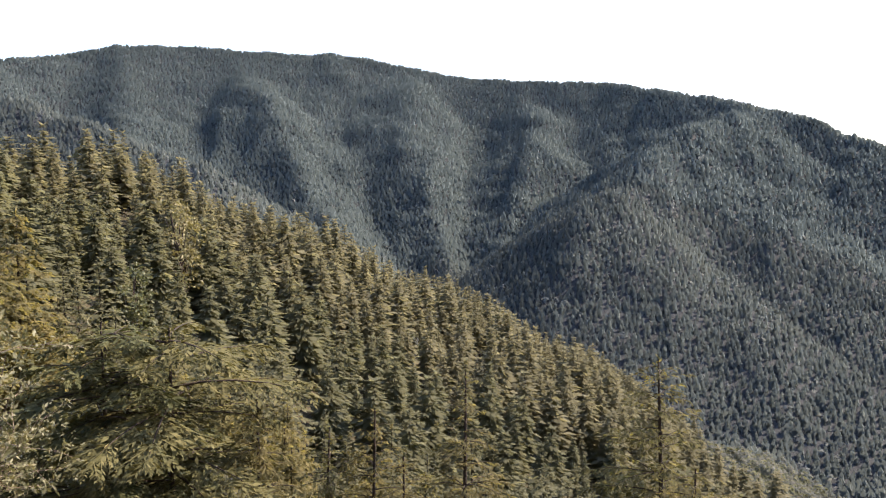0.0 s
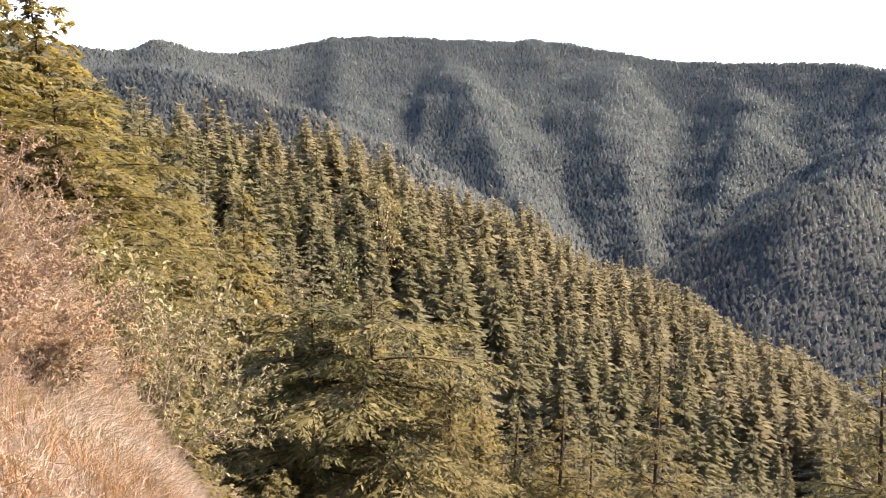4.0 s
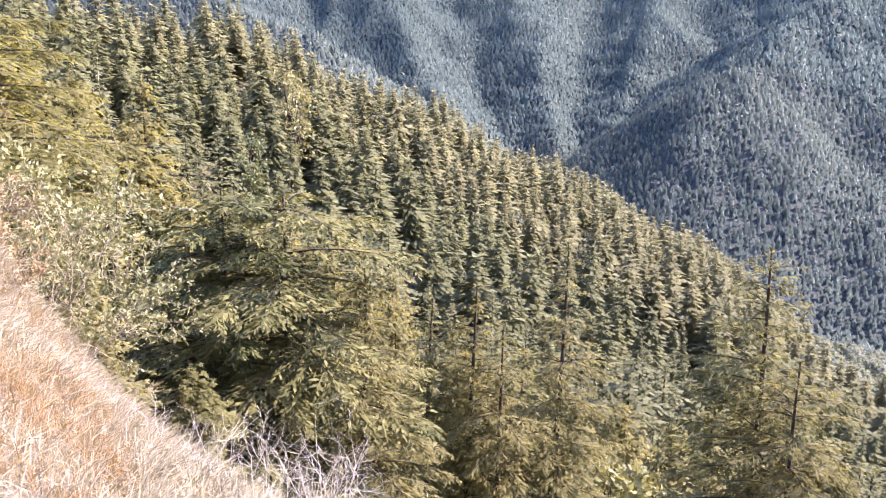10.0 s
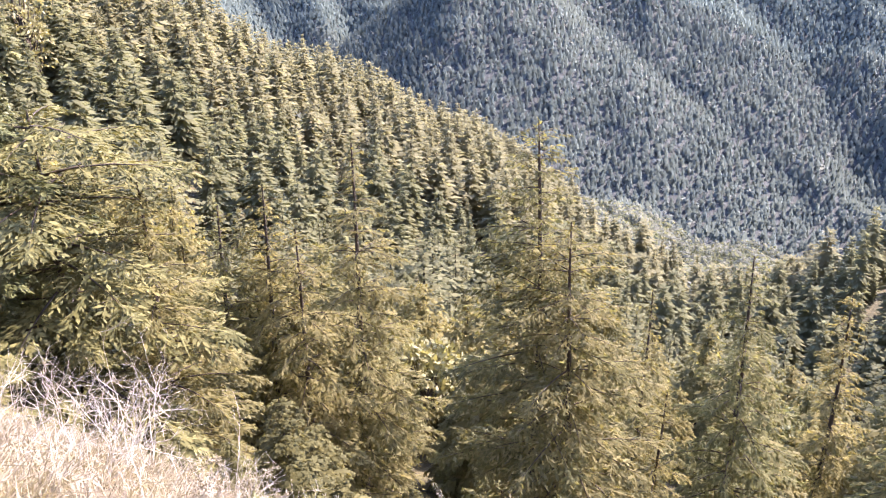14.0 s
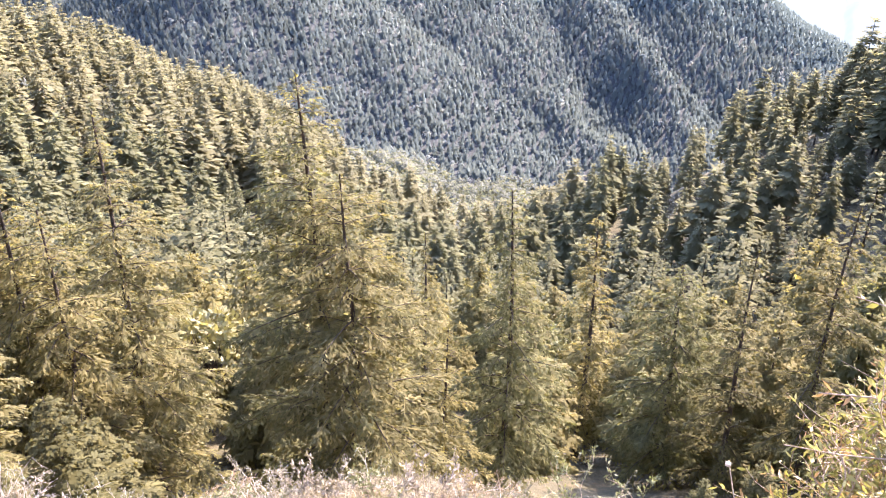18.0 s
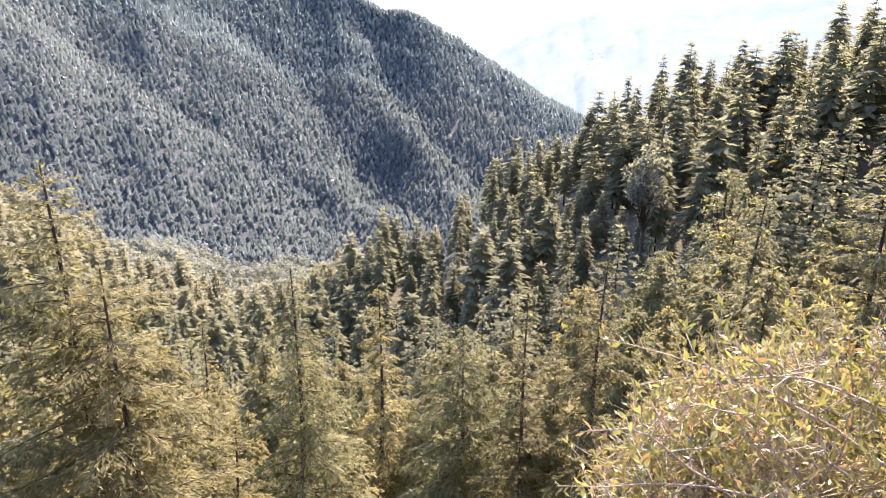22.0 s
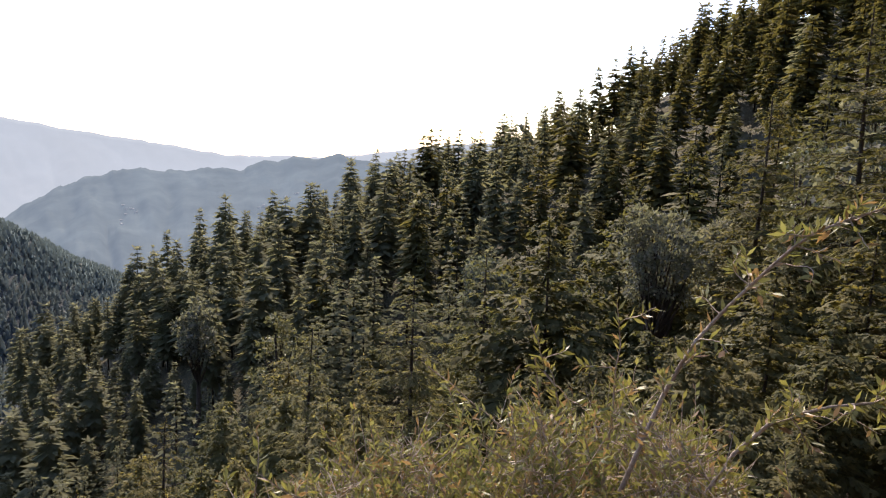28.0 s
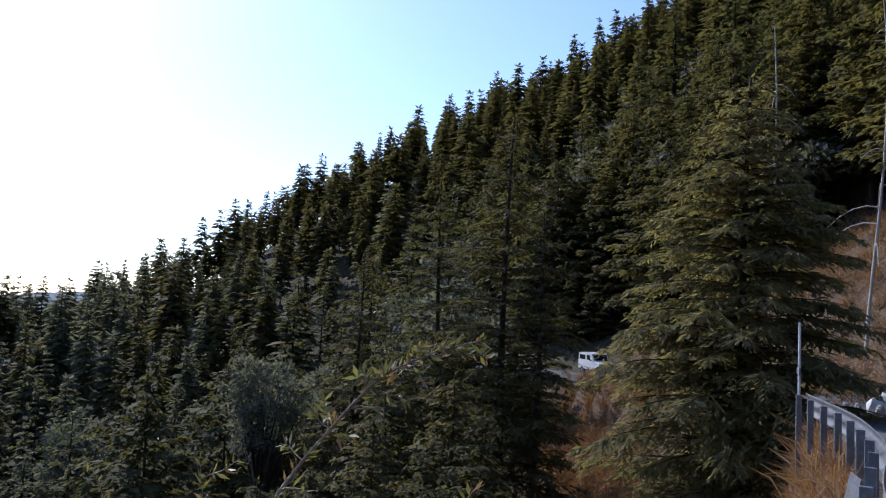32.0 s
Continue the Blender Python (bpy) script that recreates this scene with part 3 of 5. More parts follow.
# big trees near the standpoint: bearing, distance, elevation of the tip, crown radius, kind
HEROES = [
    ("cedar", -54.5, 34, -10.2, 5.6, dict(tiers=9, per_tier=10, flat=1.22, seed=3, gap=0.2, droop=0.2), CEDAR_MID, "broad flat-topped deodar cedar with dark hollow boughs"),
    ("cedar", -58.5, 36, -9.6, 4.2, dict(tiers=9, per_tier=9, flat=1.2, seed=4, gap=0.2, droop=0.2), CEDAR_MID, "flat-topped deodar cedar with spreading layered boughs"),
    ("cedar", -48.5, 33, -15.5, 4.4, dict(tiers=17, per_tier=7, flat=0.3, seed=5, gap=0.06, droop=0.36), CEDAR, "golden-green deodar with drooping sunlit branches"),
    ("cedar", -18.6, 39, -12.8, 4.9, dict(tiers=24, per_tier=7, flat=0.4, seed=6, gap=0.24, droop=0.12), CEDAR, "tall sunlit deodar with pale tip and bare upper trunk"),
    ("cedar", -15.5, 37, -20.0, 4.2, dict(tiers=17, per_tier=7, flat=0.6, seed=7, gap=0.22, droop=0.16), CEDAR, "dense deodar with a flat crown and dark trunk"),
    ("cedar", -43.0, 41, -18.0, 3.8, dict(tiers=19, per_tier=8, flat=0.25, seed=8, gap=0.24), CEDAR, "slim deodar with a bare lower trunk"),
    ("cedar", -40.0, 40, -17.0, 3.9, dict(tiers=20, per_tier=8, flat=0.25, seed=9, gap=0.24), CEDAR, "slim deodar with thin see-through crown"),
    ("cedar", -37.6, 38, -20.0, 3.6, dict(tiers=18, per_tier=8, flat=0.25, seed=10, gap=0.24), CEDAR, "slender deodar with drooping lower boughs"),
    ("cedar", -33.0, 42, -14.2, 4.2, dict(tiers=22, per_tier=8, flat=0.15, seed=11, gap=0.24), CEDAR, "tall slender deodar with dark trunk"),
    ("cedar", -2.3, 48, -21.5, 4.0, dict(tiers=19, per_tier=7, flat=0.2, seed=12, gap=0.1), CEDAR, "full conical deodar in the gully"),
    ("cedar", 11.6, 60, -25.6, 4.4, dict(tiers=16, per_tier=7, flat=0.5, seed=13, gap=0.1), CEDAR, "rounded sunlit deodar with straight dark trunk"),
    # the next two have needles darkened to paint the hollow's shade
    ("cedar", 16.7, 55, -24.0, 3.0, dict(tiers=16, per_tier=6, flat=0.2, seed=14, gap=0.2), CEDAR_SHADED, "slender deodar with a bare trunk"),
    ("cedar", 22.6, 54, -20.0, 3.6, dict(tiers=17, per_tier=6, flat=0.2, seed=15, gap=0.15), CEDAR_SHADED, "deodar standing in the shaded hollow"),
    ("cedar", -7.6, 40, -31.5, 2.4, dict(tiers=14, per_tier=6, flat=0.0, seed=16, gap=0.1), CEDAR, "young pointed deodar in the gully wood"),
    ("cedar", -9.5, 62, -24.5, 3.0, dict(tiers=17, per_tier=6, flat=0.2, seed=17, gap=0.15), CEDAR, "pale green deodar beside the gully"),
    ("cedar", 4.5, 75, -23.0, 3.2, dict(tiers=17, per_tier=6, flat=0.3, seed=18, gap=0.15), CEDAR, "deodar in the gully"),
    ("cedar", 75.5, 46, 14.5, 5.0, dict(tiers=22, per_tier=7, flat=0.3, seed=19, gap=0.12, droop=0.16), CEDAR_SHADED, "tall dark deodar with level layered boughs"),
    ("cedar", 77.8, 44, 7.5, 2.4, dict(tiers=19, per_tier=7, flat=0.2, seed=20, gap=0.1, droop=0.16), CEDAR_SHADED, "dark deodar with level boughs"),
    ("cedar", 70.5, 52, 9.5, 4.4, dict(tiers=19, per_tier=7, flat=0.3, seed=21, gap=0.12, droop=0.16), CEDAR_SHADED, "deodar on the slope with shade-toned needles"),
    ("cedar", 92.2, 22, 16.8, 3.6, dict(tiers=30, per_tier=10, flat=0.15, seed=22, gap=0.04, droop=0.24, bare=0.02), CEDAR, "thick conical deodar at the roadside with a dead bare top"),
    ("cedar", 64.5, 70, 4.0, 4.8, dict(tiers=18, per_tier=7, flat=0.4, seed=23, gap=0.12, droop=0.16), CEDAR_SHADED, "dark deodar with flat layered boughs"),
    ("cedar", -83.8, 34, 13.0, 4.8, dict(tiers=14, per_tier=6, flat=0.6, seed=24, gap=0.3, droop=0.1), CEDAR_SHADED, "open-crowned deodar standing against the sky"),
    ("cedar", -75.5, 38, 4.6, 6.0, dict(tiers=10, per_tier=7, flat=0.9, seed=25, gap=0.1, droop=0.15), CEDAR, "wide flat deodar with sunlit upper boughs"),
    ("cedar", 40.5, 62, -10.0, 5.0, dict(tiers=16, per_tier=7, flat=0.4, seed=26, gap=0.08, droop=0.2), CEDAR, "broad golden-green deodar with layered boughs"),
    ("cedar", 46.0, 66, -8.0, 5.2, dict(tiers=17, per_tier=7, flat=0.4, seed=27, gap=0.08, droop=0.2), CEDAR, "broad deodar with wide level boughs"),
    ("cedar", 33.0, 72, -14.0, 4.2, dict(tiers=16, per_tier=7, flat=0.3, seed=28, gap=0.1, droop=0.2), CEDAR, "sunlit deodar with layered boughs"),
]
for kind, az, r, el, R, spec, needles, label in HEROES:
    H = tops(az, r, el)
    spec = dict(spec, droop=0.6 * spec.get("droop", 0.3))
    k = max(r, 30) / 40
    t = cedar("deodar_cedar", dict(H=H, R=R * (1.6 if -45 < az < 25 else 1.3), step=0.23 if az > 90 else 0.36 * k ** 0.5, ns=13 if spec["flat"] > 0.8 else 9 if az > 90 else 7, leaf=(0.15 if az > 90 else 0.21 * k), slim=0.85 if az > 90 else 1.0, web=0.08 if spec["flat"] > 0.8 else 0.2 if az < -45 or az > 25 else 0.12, **spec), needles, label)
    t.matrix_world = stand(az, r)


def grid_points(az0, az1, r0, r1, spacing, seed, inside=None):
    """Evenly scattered places in a sector of the plan, as bearing and distance."""
    g = np.random.default_rng(seed)
    n = int(r1 / spacing) + 1
    ix, iy = np.meshgrid(np.arange(-n, n + 1), np.arange(-n, n + 1))
    x = (ix.ravel() + 0.5 * (iy.ravel() % 2) + g.uniform(-0.4, 0.4, ix.size)) * spacing
    y = (iy.ravel() + g.uniform(-0.4, 0.4, ix.size)) * spacing
    r, az = np.hypot(x, y), np.degrees(np.arctan2(x, y))
    ok = (r > r0) & (r < r1) & (az > az0) & (az < az1)
    x, y, r, az = x[ok], y[ok], r[ok], az[ok]
    if inside is not None:
        ok = inside(az, r)
        x, y, r, az = x[ok], y[ok], r[ok], az[ok]
    return x, y, r, az


# ---- the wood on the slopes within a hundred metres or so ----
SHAPES = [(4.6, 0.0), (5.0, 0.15), (5.3, 0.35), (4.2, 0.05), (5.2, 0.1), (4.7, 0.25)]


def wood_trees(step, ns, leaf, seed, slim):
    light = [cedar("deodar_cedar", dict(H=20, R=R * 1.3, tiers=19, per_tier=7, step=step, ns=ns, leaf=leaf, seed=seed + i, flat=fl + 0.1, limbs=False, gap=0.12, droop=0.12, slim=slim, web=0.5), CEDAR,
                   "tall deodar cedar in the hillside wood", "hillside cedars") for i, (R, fl) in enumerate(SHAPES)]
    # same trees in the needles that carry painted shade
    dark = [cedar("deodar_cedar", dict(H=20, R=R * 1.35, tiers=19, per_tier=7, step=step, ns=ns, leaf=leaf, seed=seed + 20 + i, flat=fl + 0.1, limbs=False, gap=0.14, droop=0.08, slim=slim, web=0.5), CEDAR_SHADED,
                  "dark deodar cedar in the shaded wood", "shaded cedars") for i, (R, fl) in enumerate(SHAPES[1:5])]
    return light, dark


RINGS = [(58, 80, *wood_trees(0.58, 4, 0.46, 40, 1.6)), (80, 118, *wood_trees(0.70, 3, 0.55, 140, 1.6))]
OAKS = [broadleaf("oak_tree", dict(H=15, R=4.6, clumps=26, leaves=60, leaf=0.75, seed=200 + i), m, lb, "hillside oaks", "oak tree")
        for i, (m, lb) in enumerate([(SILVER, "silvery oak among the deodars"), (OAK, "pale green oak among the deodars"), (GOLDEN, "golden-leaved tree among the deodars")])]
taken = np.array([polar(h[1], h[2]) for h in HEROES])


def off_road(az, r, clear=6.5):
    return near_road(*polar(az, r))[0] > clear


g = np.random.default_rng(21)
for r0, r1, light, dark in RINGS:
    x, y, r, az = grid_points(-88, 108, r0, r1, 7.9, 11, off_road)
    zs = ground_z(x, y)
    for i in range(len(x)):
        if np.hypot(*(taken - (x[i], y[i])).T).min() < 6 or (abs(az[i] - 58.4) < 2.8 and r[i] < 78):
            continue
        # beyond a bearing of about 52 the needles carry painted shade
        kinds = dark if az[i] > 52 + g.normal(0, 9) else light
        s = g.uniform(0.62, 1.22)
        if g.random() < 0.07:
            kinds = OAKS[:2] if g.random() < 0.8 else OAKS[2:]
        m = Matrix.Translation((x[i], y[i], zs[i] - 0.3)) @ pose(0, 0, 0, g.normal(0, 1.5), g.normal(0, 1.5), g.uniform(0, 360)) @ Matrix.Diagonal((s, s, s * g.uniform(0.92, 1.15), 1))
        place(kinds[g.integers(len(kinds))], m)

# young trees added between the tall ones to darken the steep ground below the standpoint
x, y, r, az = grid_points(-74, 44, 13, 58, 6.0, 23, off_road)
g = np.random.default_rng(29)
for i in range(len(x)):
    if np.hypot(*(taken - (x[i], y[i])).T).min() < 3.2 or -34 < az[i] < 9:
        continue
    cap = np.interp(az[i], [-74, -66, -58, -45, -30, -10, 5, 14, 26, 40], [-7, -13, -24, -28, -29, -33, -36, -37, -32, -27]) - g.uniform(0, 4)
    h = min(tops(az[i], r[i], cap - 3.0), 7.5)
    if h > 2.2:
        # right of -52 they take the needles with shade painted in
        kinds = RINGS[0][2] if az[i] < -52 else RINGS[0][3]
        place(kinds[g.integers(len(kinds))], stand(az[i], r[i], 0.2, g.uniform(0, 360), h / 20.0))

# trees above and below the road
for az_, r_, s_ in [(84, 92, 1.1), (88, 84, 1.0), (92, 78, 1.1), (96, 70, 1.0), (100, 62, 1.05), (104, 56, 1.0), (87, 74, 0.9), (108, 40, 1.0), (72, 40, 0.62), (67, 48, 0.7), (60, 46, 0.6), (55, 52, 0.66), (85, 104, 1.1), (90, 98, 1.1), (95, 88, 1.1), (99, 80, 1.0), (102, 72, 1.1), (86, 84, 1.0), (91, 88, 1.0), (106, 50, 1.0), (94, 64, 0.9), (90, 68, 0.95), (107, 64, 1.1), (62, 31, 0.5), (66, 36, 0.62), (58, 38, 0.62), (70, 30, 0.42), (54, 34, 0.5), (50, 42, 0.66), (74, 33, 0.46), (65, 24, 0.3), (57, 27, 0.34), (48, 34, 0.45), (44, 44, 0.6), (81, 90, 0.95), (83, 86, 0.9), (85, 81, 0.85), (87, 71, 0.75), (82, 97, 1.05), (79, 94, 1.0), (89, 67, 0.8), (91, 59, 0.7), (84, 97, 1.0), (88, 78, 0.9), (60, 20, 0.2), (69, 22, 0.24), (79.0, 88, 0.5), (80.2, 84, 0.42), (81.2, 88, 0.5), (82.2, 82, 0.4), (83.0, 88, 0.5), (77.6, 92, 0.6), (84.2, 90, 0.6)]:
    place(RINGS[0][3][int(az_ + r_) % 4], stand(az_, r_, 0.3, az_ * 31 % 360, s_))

# broadleaf trees that stand out: bearing, distance, elevation of the tip, crown radius
for az_, r_, el_, R_, m_, lb_ in [
        (-66.0, 44, -6.8, 4.6, OAK, "leafy pale green oak behind the grassy bank"), (-69.8, 40, -8.5, 3.6, OAK, "leafy oak with pale leaves beside the bank"),
        (-73.5, 30, -4.0, 3.0, OAK, "straggling leafy tree at the top of the bank"), (-53.6, 190, -0.6, 6.4, GOLDEN, "golden-leaved tree among dark deodars"),
        (-56.5, 150, -5.0, 4.2, OAK, "pale leafy tree among the deodars"), (58.5, 74, -2.6, 3.9, SILVER, "rounded oak with silvery sunlit leaves"),
        (62.5, 96, -4.8, 4.2, SILVER, "oak with silvery leaves on the slope"), (30.5, 125, -11.8, 4.4, OAK, "pale oak on the wooded spur"), (24.6, 150, -11.6, 4.4, SILVER, "silver-leaved oak on the spur"),
        (67.5, 84, 2.5, 3.6, OAK, "tall leafy tree among dark deodars"), (46.0, 118, -7.6, 4.4, SILVER, "silvery oak low on the slope")]:
    H_ = tops(az_, r_, el_)
    t_ = broadleaf("oak_tree", dict(H=H_, R=R_, clumps=int((46 if m_ is SILVER else 34) * (40 / max(r_, 40)) ** 0.3), leaves=int((190 if m_ is SILVER else 120) * (44 / max(r_, 30)) ** 0.5), leaf=0.30 * (max(r_, 30) / 44) ** 0.8, seed=int(az_ * 7) % 97, low=0.52 if m_ is SILVER else 0.12), m_, lb_, "", "oak tree")
    t_.matrix_world = stand(az_, r_)


# ---- the wood farther off: too many to count ----
def wood(name, label, templates, x, y, heights, mat, seed, slope=0.0, mix=0.7, sunk=0.02):
    """Trees made one metre high, set at (x, y) in one mesh; slope says how far the lie of the land rounds their shading, sunk how deep they stand in the canopy."""
    g = np.random.default_rng(seed)
    z = ground_z(x, y)
    lie = np.stack([ground_z(x - 15, y) - ground_z(x + 15, y), ground_z(x, y - 15) - ground_z(x, y + 15), 0 * x + 30.0], -1)
    lie = unit(lie) * slope
    out, rim, bark = [], [], []
    which = g.integers(0, len(templates), len(x))
    for k, (t, nrm, trunk) in enumerate(templates):
        s = which == k
        n = s.sum()
        if not n:
            continue
        a, h, wd = g.uniform(0, 2 * np.pi, n), heights[s], heights[s] * g.uniform(0.8, 1.25, n)
        c, sn = np.cos(a)[:, None], np.sin(a)[:, None]

        def turned(v, w, tall):
            return np.stack([(v[None, :, 0] * c - v[None, :, 1] * sn) * w, (v[None, :, 0] * sn + v[None, :, 1] * c) * w, v[None, :, 2] * tall], -1)

        foot = np.stack([x[s], y[s], z[s] - h * sunk], -1)[:, None]
        out.append((turned(t, wd[:, None], h[:, None]) + foot).reshape(-1, 3))
        rim.append(unit(turned(nrm, 1.0, np.ones((n, 1))) + lie[s][:, None]).reshape(-1, 3))
        if len(trunk):
            bark.append((turned(trunk, wd[:, None], h[:, None]) + foot).reshape(-1, 3))
    v, nrm = np.concatenate(out), np.concatenate(rim)
    v, nrm = rounded(v, nrm, mix)
    m = len(v) // 4
    if bark:
        bark = np.concatenate(bark)
        v, nrm = np.concatenate([v, bark]), np.concatenate([nrm, unit(np.cross(np.roll(bark, -1, 0) - bark, np.array([0, 0, 1.0])))])
    me = raw_mesh(name, v, quads(v), mat, BARK, normals=nrm)
    me.polygons.foreach_set("material_index", (np.arange(len(v) // 4) >= m).astype(np.int32))
    return tagged(new(name, me), label, "forest", kind="stuff")


def layered(seed, R, tiers, per, split, flat=0.2, bare=0.12):
    """A conifer one metre high for woods seen from afar: tiers of sagging boughs, each a small fan of blades. Blades, normals, trunk."""
    g = np.random.default_rng(seed)
    T, B = [k.ravel() for k in np.meshgrid(np.arange(tiers), np.arange(per), indexing="ij")]
    f = np.clip(bare + (0.97 - bare) * (T + 0.5 + g.normal(0, 0.22, T.size)) / tiers, bare, 0.975)
    L = R * np.maximum(0.10, (1 - f) ** (0.8 - 0.5 * flat) * (1 - 0.4 * np.maximum(0, 0.3 - f) / 0.3)) * g.uniform(0.6, 1.15, T.size)
    phi = 2 * np.pi * (B + g.uniform(-0.35, 0.35, T.size)) / per + T * 2.4
    lift = g.uniform(-0.05, 0.12, T.size)
    spread = np.linspace(-1, 1, split)
    f, L, phi, lift, sp = np.repeat(f, split), np.repeat(L, split), np.repeat(phi, split), np.repeat(lift, split), np.tile(spread, T.size)
    n = f.size
    q = 0.38 * (1 - np.abs(sp)) + g.uniform(0, 0.1, n)
    turn = phi + sp * 0.62 + g.normal(0, 0.1, n)
    out = np.stack([np.cos(phi), np.sin(phi), 0 * phi], -1)
    way = unit(np.stack([np.cos(turn), np.sin(turn), lift - 0.22 - 0.22 * np.abs(sp) + g.normal(0, 0.08, n)], -1))
    base = out * (L * q)[:, None] + np.stack([0 * f, 0 * f, f * 20 + L * (lift * q - 0.1 * q * q)], -1)
    ln = L * (1.02 - q) * g.uniform(0.85, 1.1, n) * (1 - 0.22 * np.abs(sp))
    side = unit(np.cross(way, np.array([0, 0, 1.0]) + g.normal(0, 0.22, (n, 3))))
    v = sprays(base, way, side, ln, ln * (1.25 / split + 0.16) * g.uniform(0.8, 1.2, n), 0.14)
    k = 6
    a = np.arange(k) * 1.05
    v = np.concatenate([v, sprays(np.array([[0, 0, 18.9]] * k) + g.normal(0, 0.12, (k, 3)), unit(np.stack([np.cos(a), np.sin(a), 0.2 + 0.5 * (np.arange(k) % 2)], -1)), unit(np.stack([-np.sin(a), np.cos(a), 0 * a], -1)), R * (0.14 + 0.12 * flat) * np.ones(k) + 0.3, R * 0.12 * np.ones(k))])
    pole = tubes(np.array([[[0, 0, 0], [0, 0, 19.0]]]), np.array([[0.24, 0.05]]), 3)
    return v / 20.0, crown_swell(v, R, 20.0), pole[0][pole[1]].reshape(-1, 3) / 20.0


def clump_template(seed, R, H, n, leaf):
    """A rounded broadleaf crown: a lumpy close core with loose leaves over it, one metre high."""
    g = np.random.default_rng(seed)
    w = unit(g.normal(0, 1, (n, 3)) + np.array([0, 0, 0.5]))
    lump = 1 + 0.22 * np.sin(w[:, 0] * 5 + seed) * np.sin(w[:, 1] * 5 + 2 * seed) + 0.1 * np.sin(w[:, 2] * 9)
    p = w * np.array([R, R, H * 0.42]) * (lump * g.uniform(0.9, 1.06, n))[:, None] + np.array([0, 0, H * 0.55])
    way = unit(np.cross(w, g.normal(0, 1, (n, 3))) + w * 0.25)
    sd = unit(np.cross(way, w + g.normal(0, 0.25, (n, 3))))
    ln = leaf * g.uniform(0.6, 1.3, n)
    v = sprays(p - way * ln[:, None] * 0.5, way, sd, ln, ln * 0.8, 0.1)
    return v / 20.0, unit((v - np.array([0, 0, H * 0.45])) / np.array([R, R, H * 0.45])), np.zeros((0, 3))


def before_crest(az, r):
    left = np.interp(az, [-100, -82, -68, -55, -43.5, -33, -22.5, -12, 0, 3], [175, 185, 255, 320, 395, 460, 520, 600, 640, 640])
    right = np.interp(az, [3, 14, 25, 36, 48, 58, 74, 86, 104], [215, 262, 282, 282, 305, 325, 345, 355, 365])
    return r < np.where(az < 3, left, right)


def sprayed(seed, R, flat):
    trunk, _, v = cedar_parts(20, R, 16, 6, 0.95, 0, 0.7, seed, flat=flat, limbs=False, gap=0.12, droop=0.14, slim=1.0)
    pole = tubes(np.array([[[0, 0, 0], [0, 0, 18.6]]]), np.array([[0.3, 0.07]]), 3)
    return v / 20.0, crown_swell(v, R, 20.0), pole[0][pole[1]].reshape(-1, 3) / 20.0


SPRAYED_T = [sprayed(300 + i, R, fl) for i, (R, fl) in enumerate([(6.0, 0.1), (6.6, 0.25), (7.0, 0.45), (5.6, 0.1), (6.4, 0.3)])]
NEARER_T = [layered(80 + i, R, 17, 6, 5, fl) for i, (R, fl) in enumerate([(6.2, 0.2), (6.6, 0.35), (7.0, 0.6), (5.6, 0.2), (6.6, 0.4), (6.4, 0.5)])]
SPUR_T = [layered(180 + i, R, 16, 6, 4, fl, 0.2) for i, (R, fl) in enumerate([(5.0, 0.3), (5.4, 0.5), (5.8, 0.75), (4.4, 0.3), (5.4, 0.6), (5.0, 0.45)])]
FAR_T = [layered(60 + i, R, 14, 6, 3, fl) for i, (R, fl) in enumerate([(6.6, 0.2), (7.0, 0.35), (7.4, 0.55), (6.2, 0.25), (7.0, 0.4)])]
OAK_T = [clump_template(90 + i, 4.6, 13, 95, 1.75) for i in range(4)]
x, y, r, az = grid_points(-88, 104, 118, 640, 8.3, 31, before_crest)
g = np.random.default_rng(33)
oak = ((az > -16) & (az < 4) & (r > 330)) | ((g.random(len(x)) < 0.05) & (r > 240))
# dark: past a bearing of about 48, needles with shade in their colour
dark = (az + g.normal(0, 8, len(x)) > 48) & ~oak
green = ~oak & ~dark
hs = g.uniform(0, 1, len(x)) ** 0.8 * 15 + 9.5 + 5 * fractal(x, y, 38.0, 17)
hs = hs * np.where((az > 20) & ~oak, np.where(az > 44, 1.04, 1.14), 1.0)
spare = (az > 20) & (g.random(len(x)) < 0.08)
green, dark = green & ~spare, dark & ~spare
# the far needles carry painted haze, the shaded ones painted shade
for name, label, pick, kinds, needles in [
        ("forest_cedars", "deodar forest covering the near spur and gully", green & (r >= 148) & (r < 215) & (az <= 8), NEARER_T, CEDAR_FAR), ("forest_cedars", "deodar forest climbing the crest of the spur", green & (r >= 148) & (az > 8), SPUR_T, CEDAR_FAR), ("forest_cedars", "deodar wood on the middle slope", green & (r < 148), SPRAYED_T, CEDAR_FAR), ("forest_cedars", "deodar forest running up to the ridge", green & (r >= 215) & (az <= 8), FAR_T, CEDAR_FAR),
        ("forest_shaded_cedars", "dark deodar forest on the steep spur", dark & (r >= 148), SPUR_T, CEDAR_SHADED), ("forest_shaded_cedars", "dark deodar wood above the road", dark & (r < 148), SPRAYED_T, CEDAR_SHADED)]:
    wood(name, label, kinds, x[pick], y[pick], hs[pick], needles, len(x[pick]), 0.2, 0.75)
wood("forest_oaks", "silvery oak crowns on the low shoulder", OAK_T, x[oak], y[oak], hs[oak] * 0.95, SILVER, 3, 0.0, 0.8)

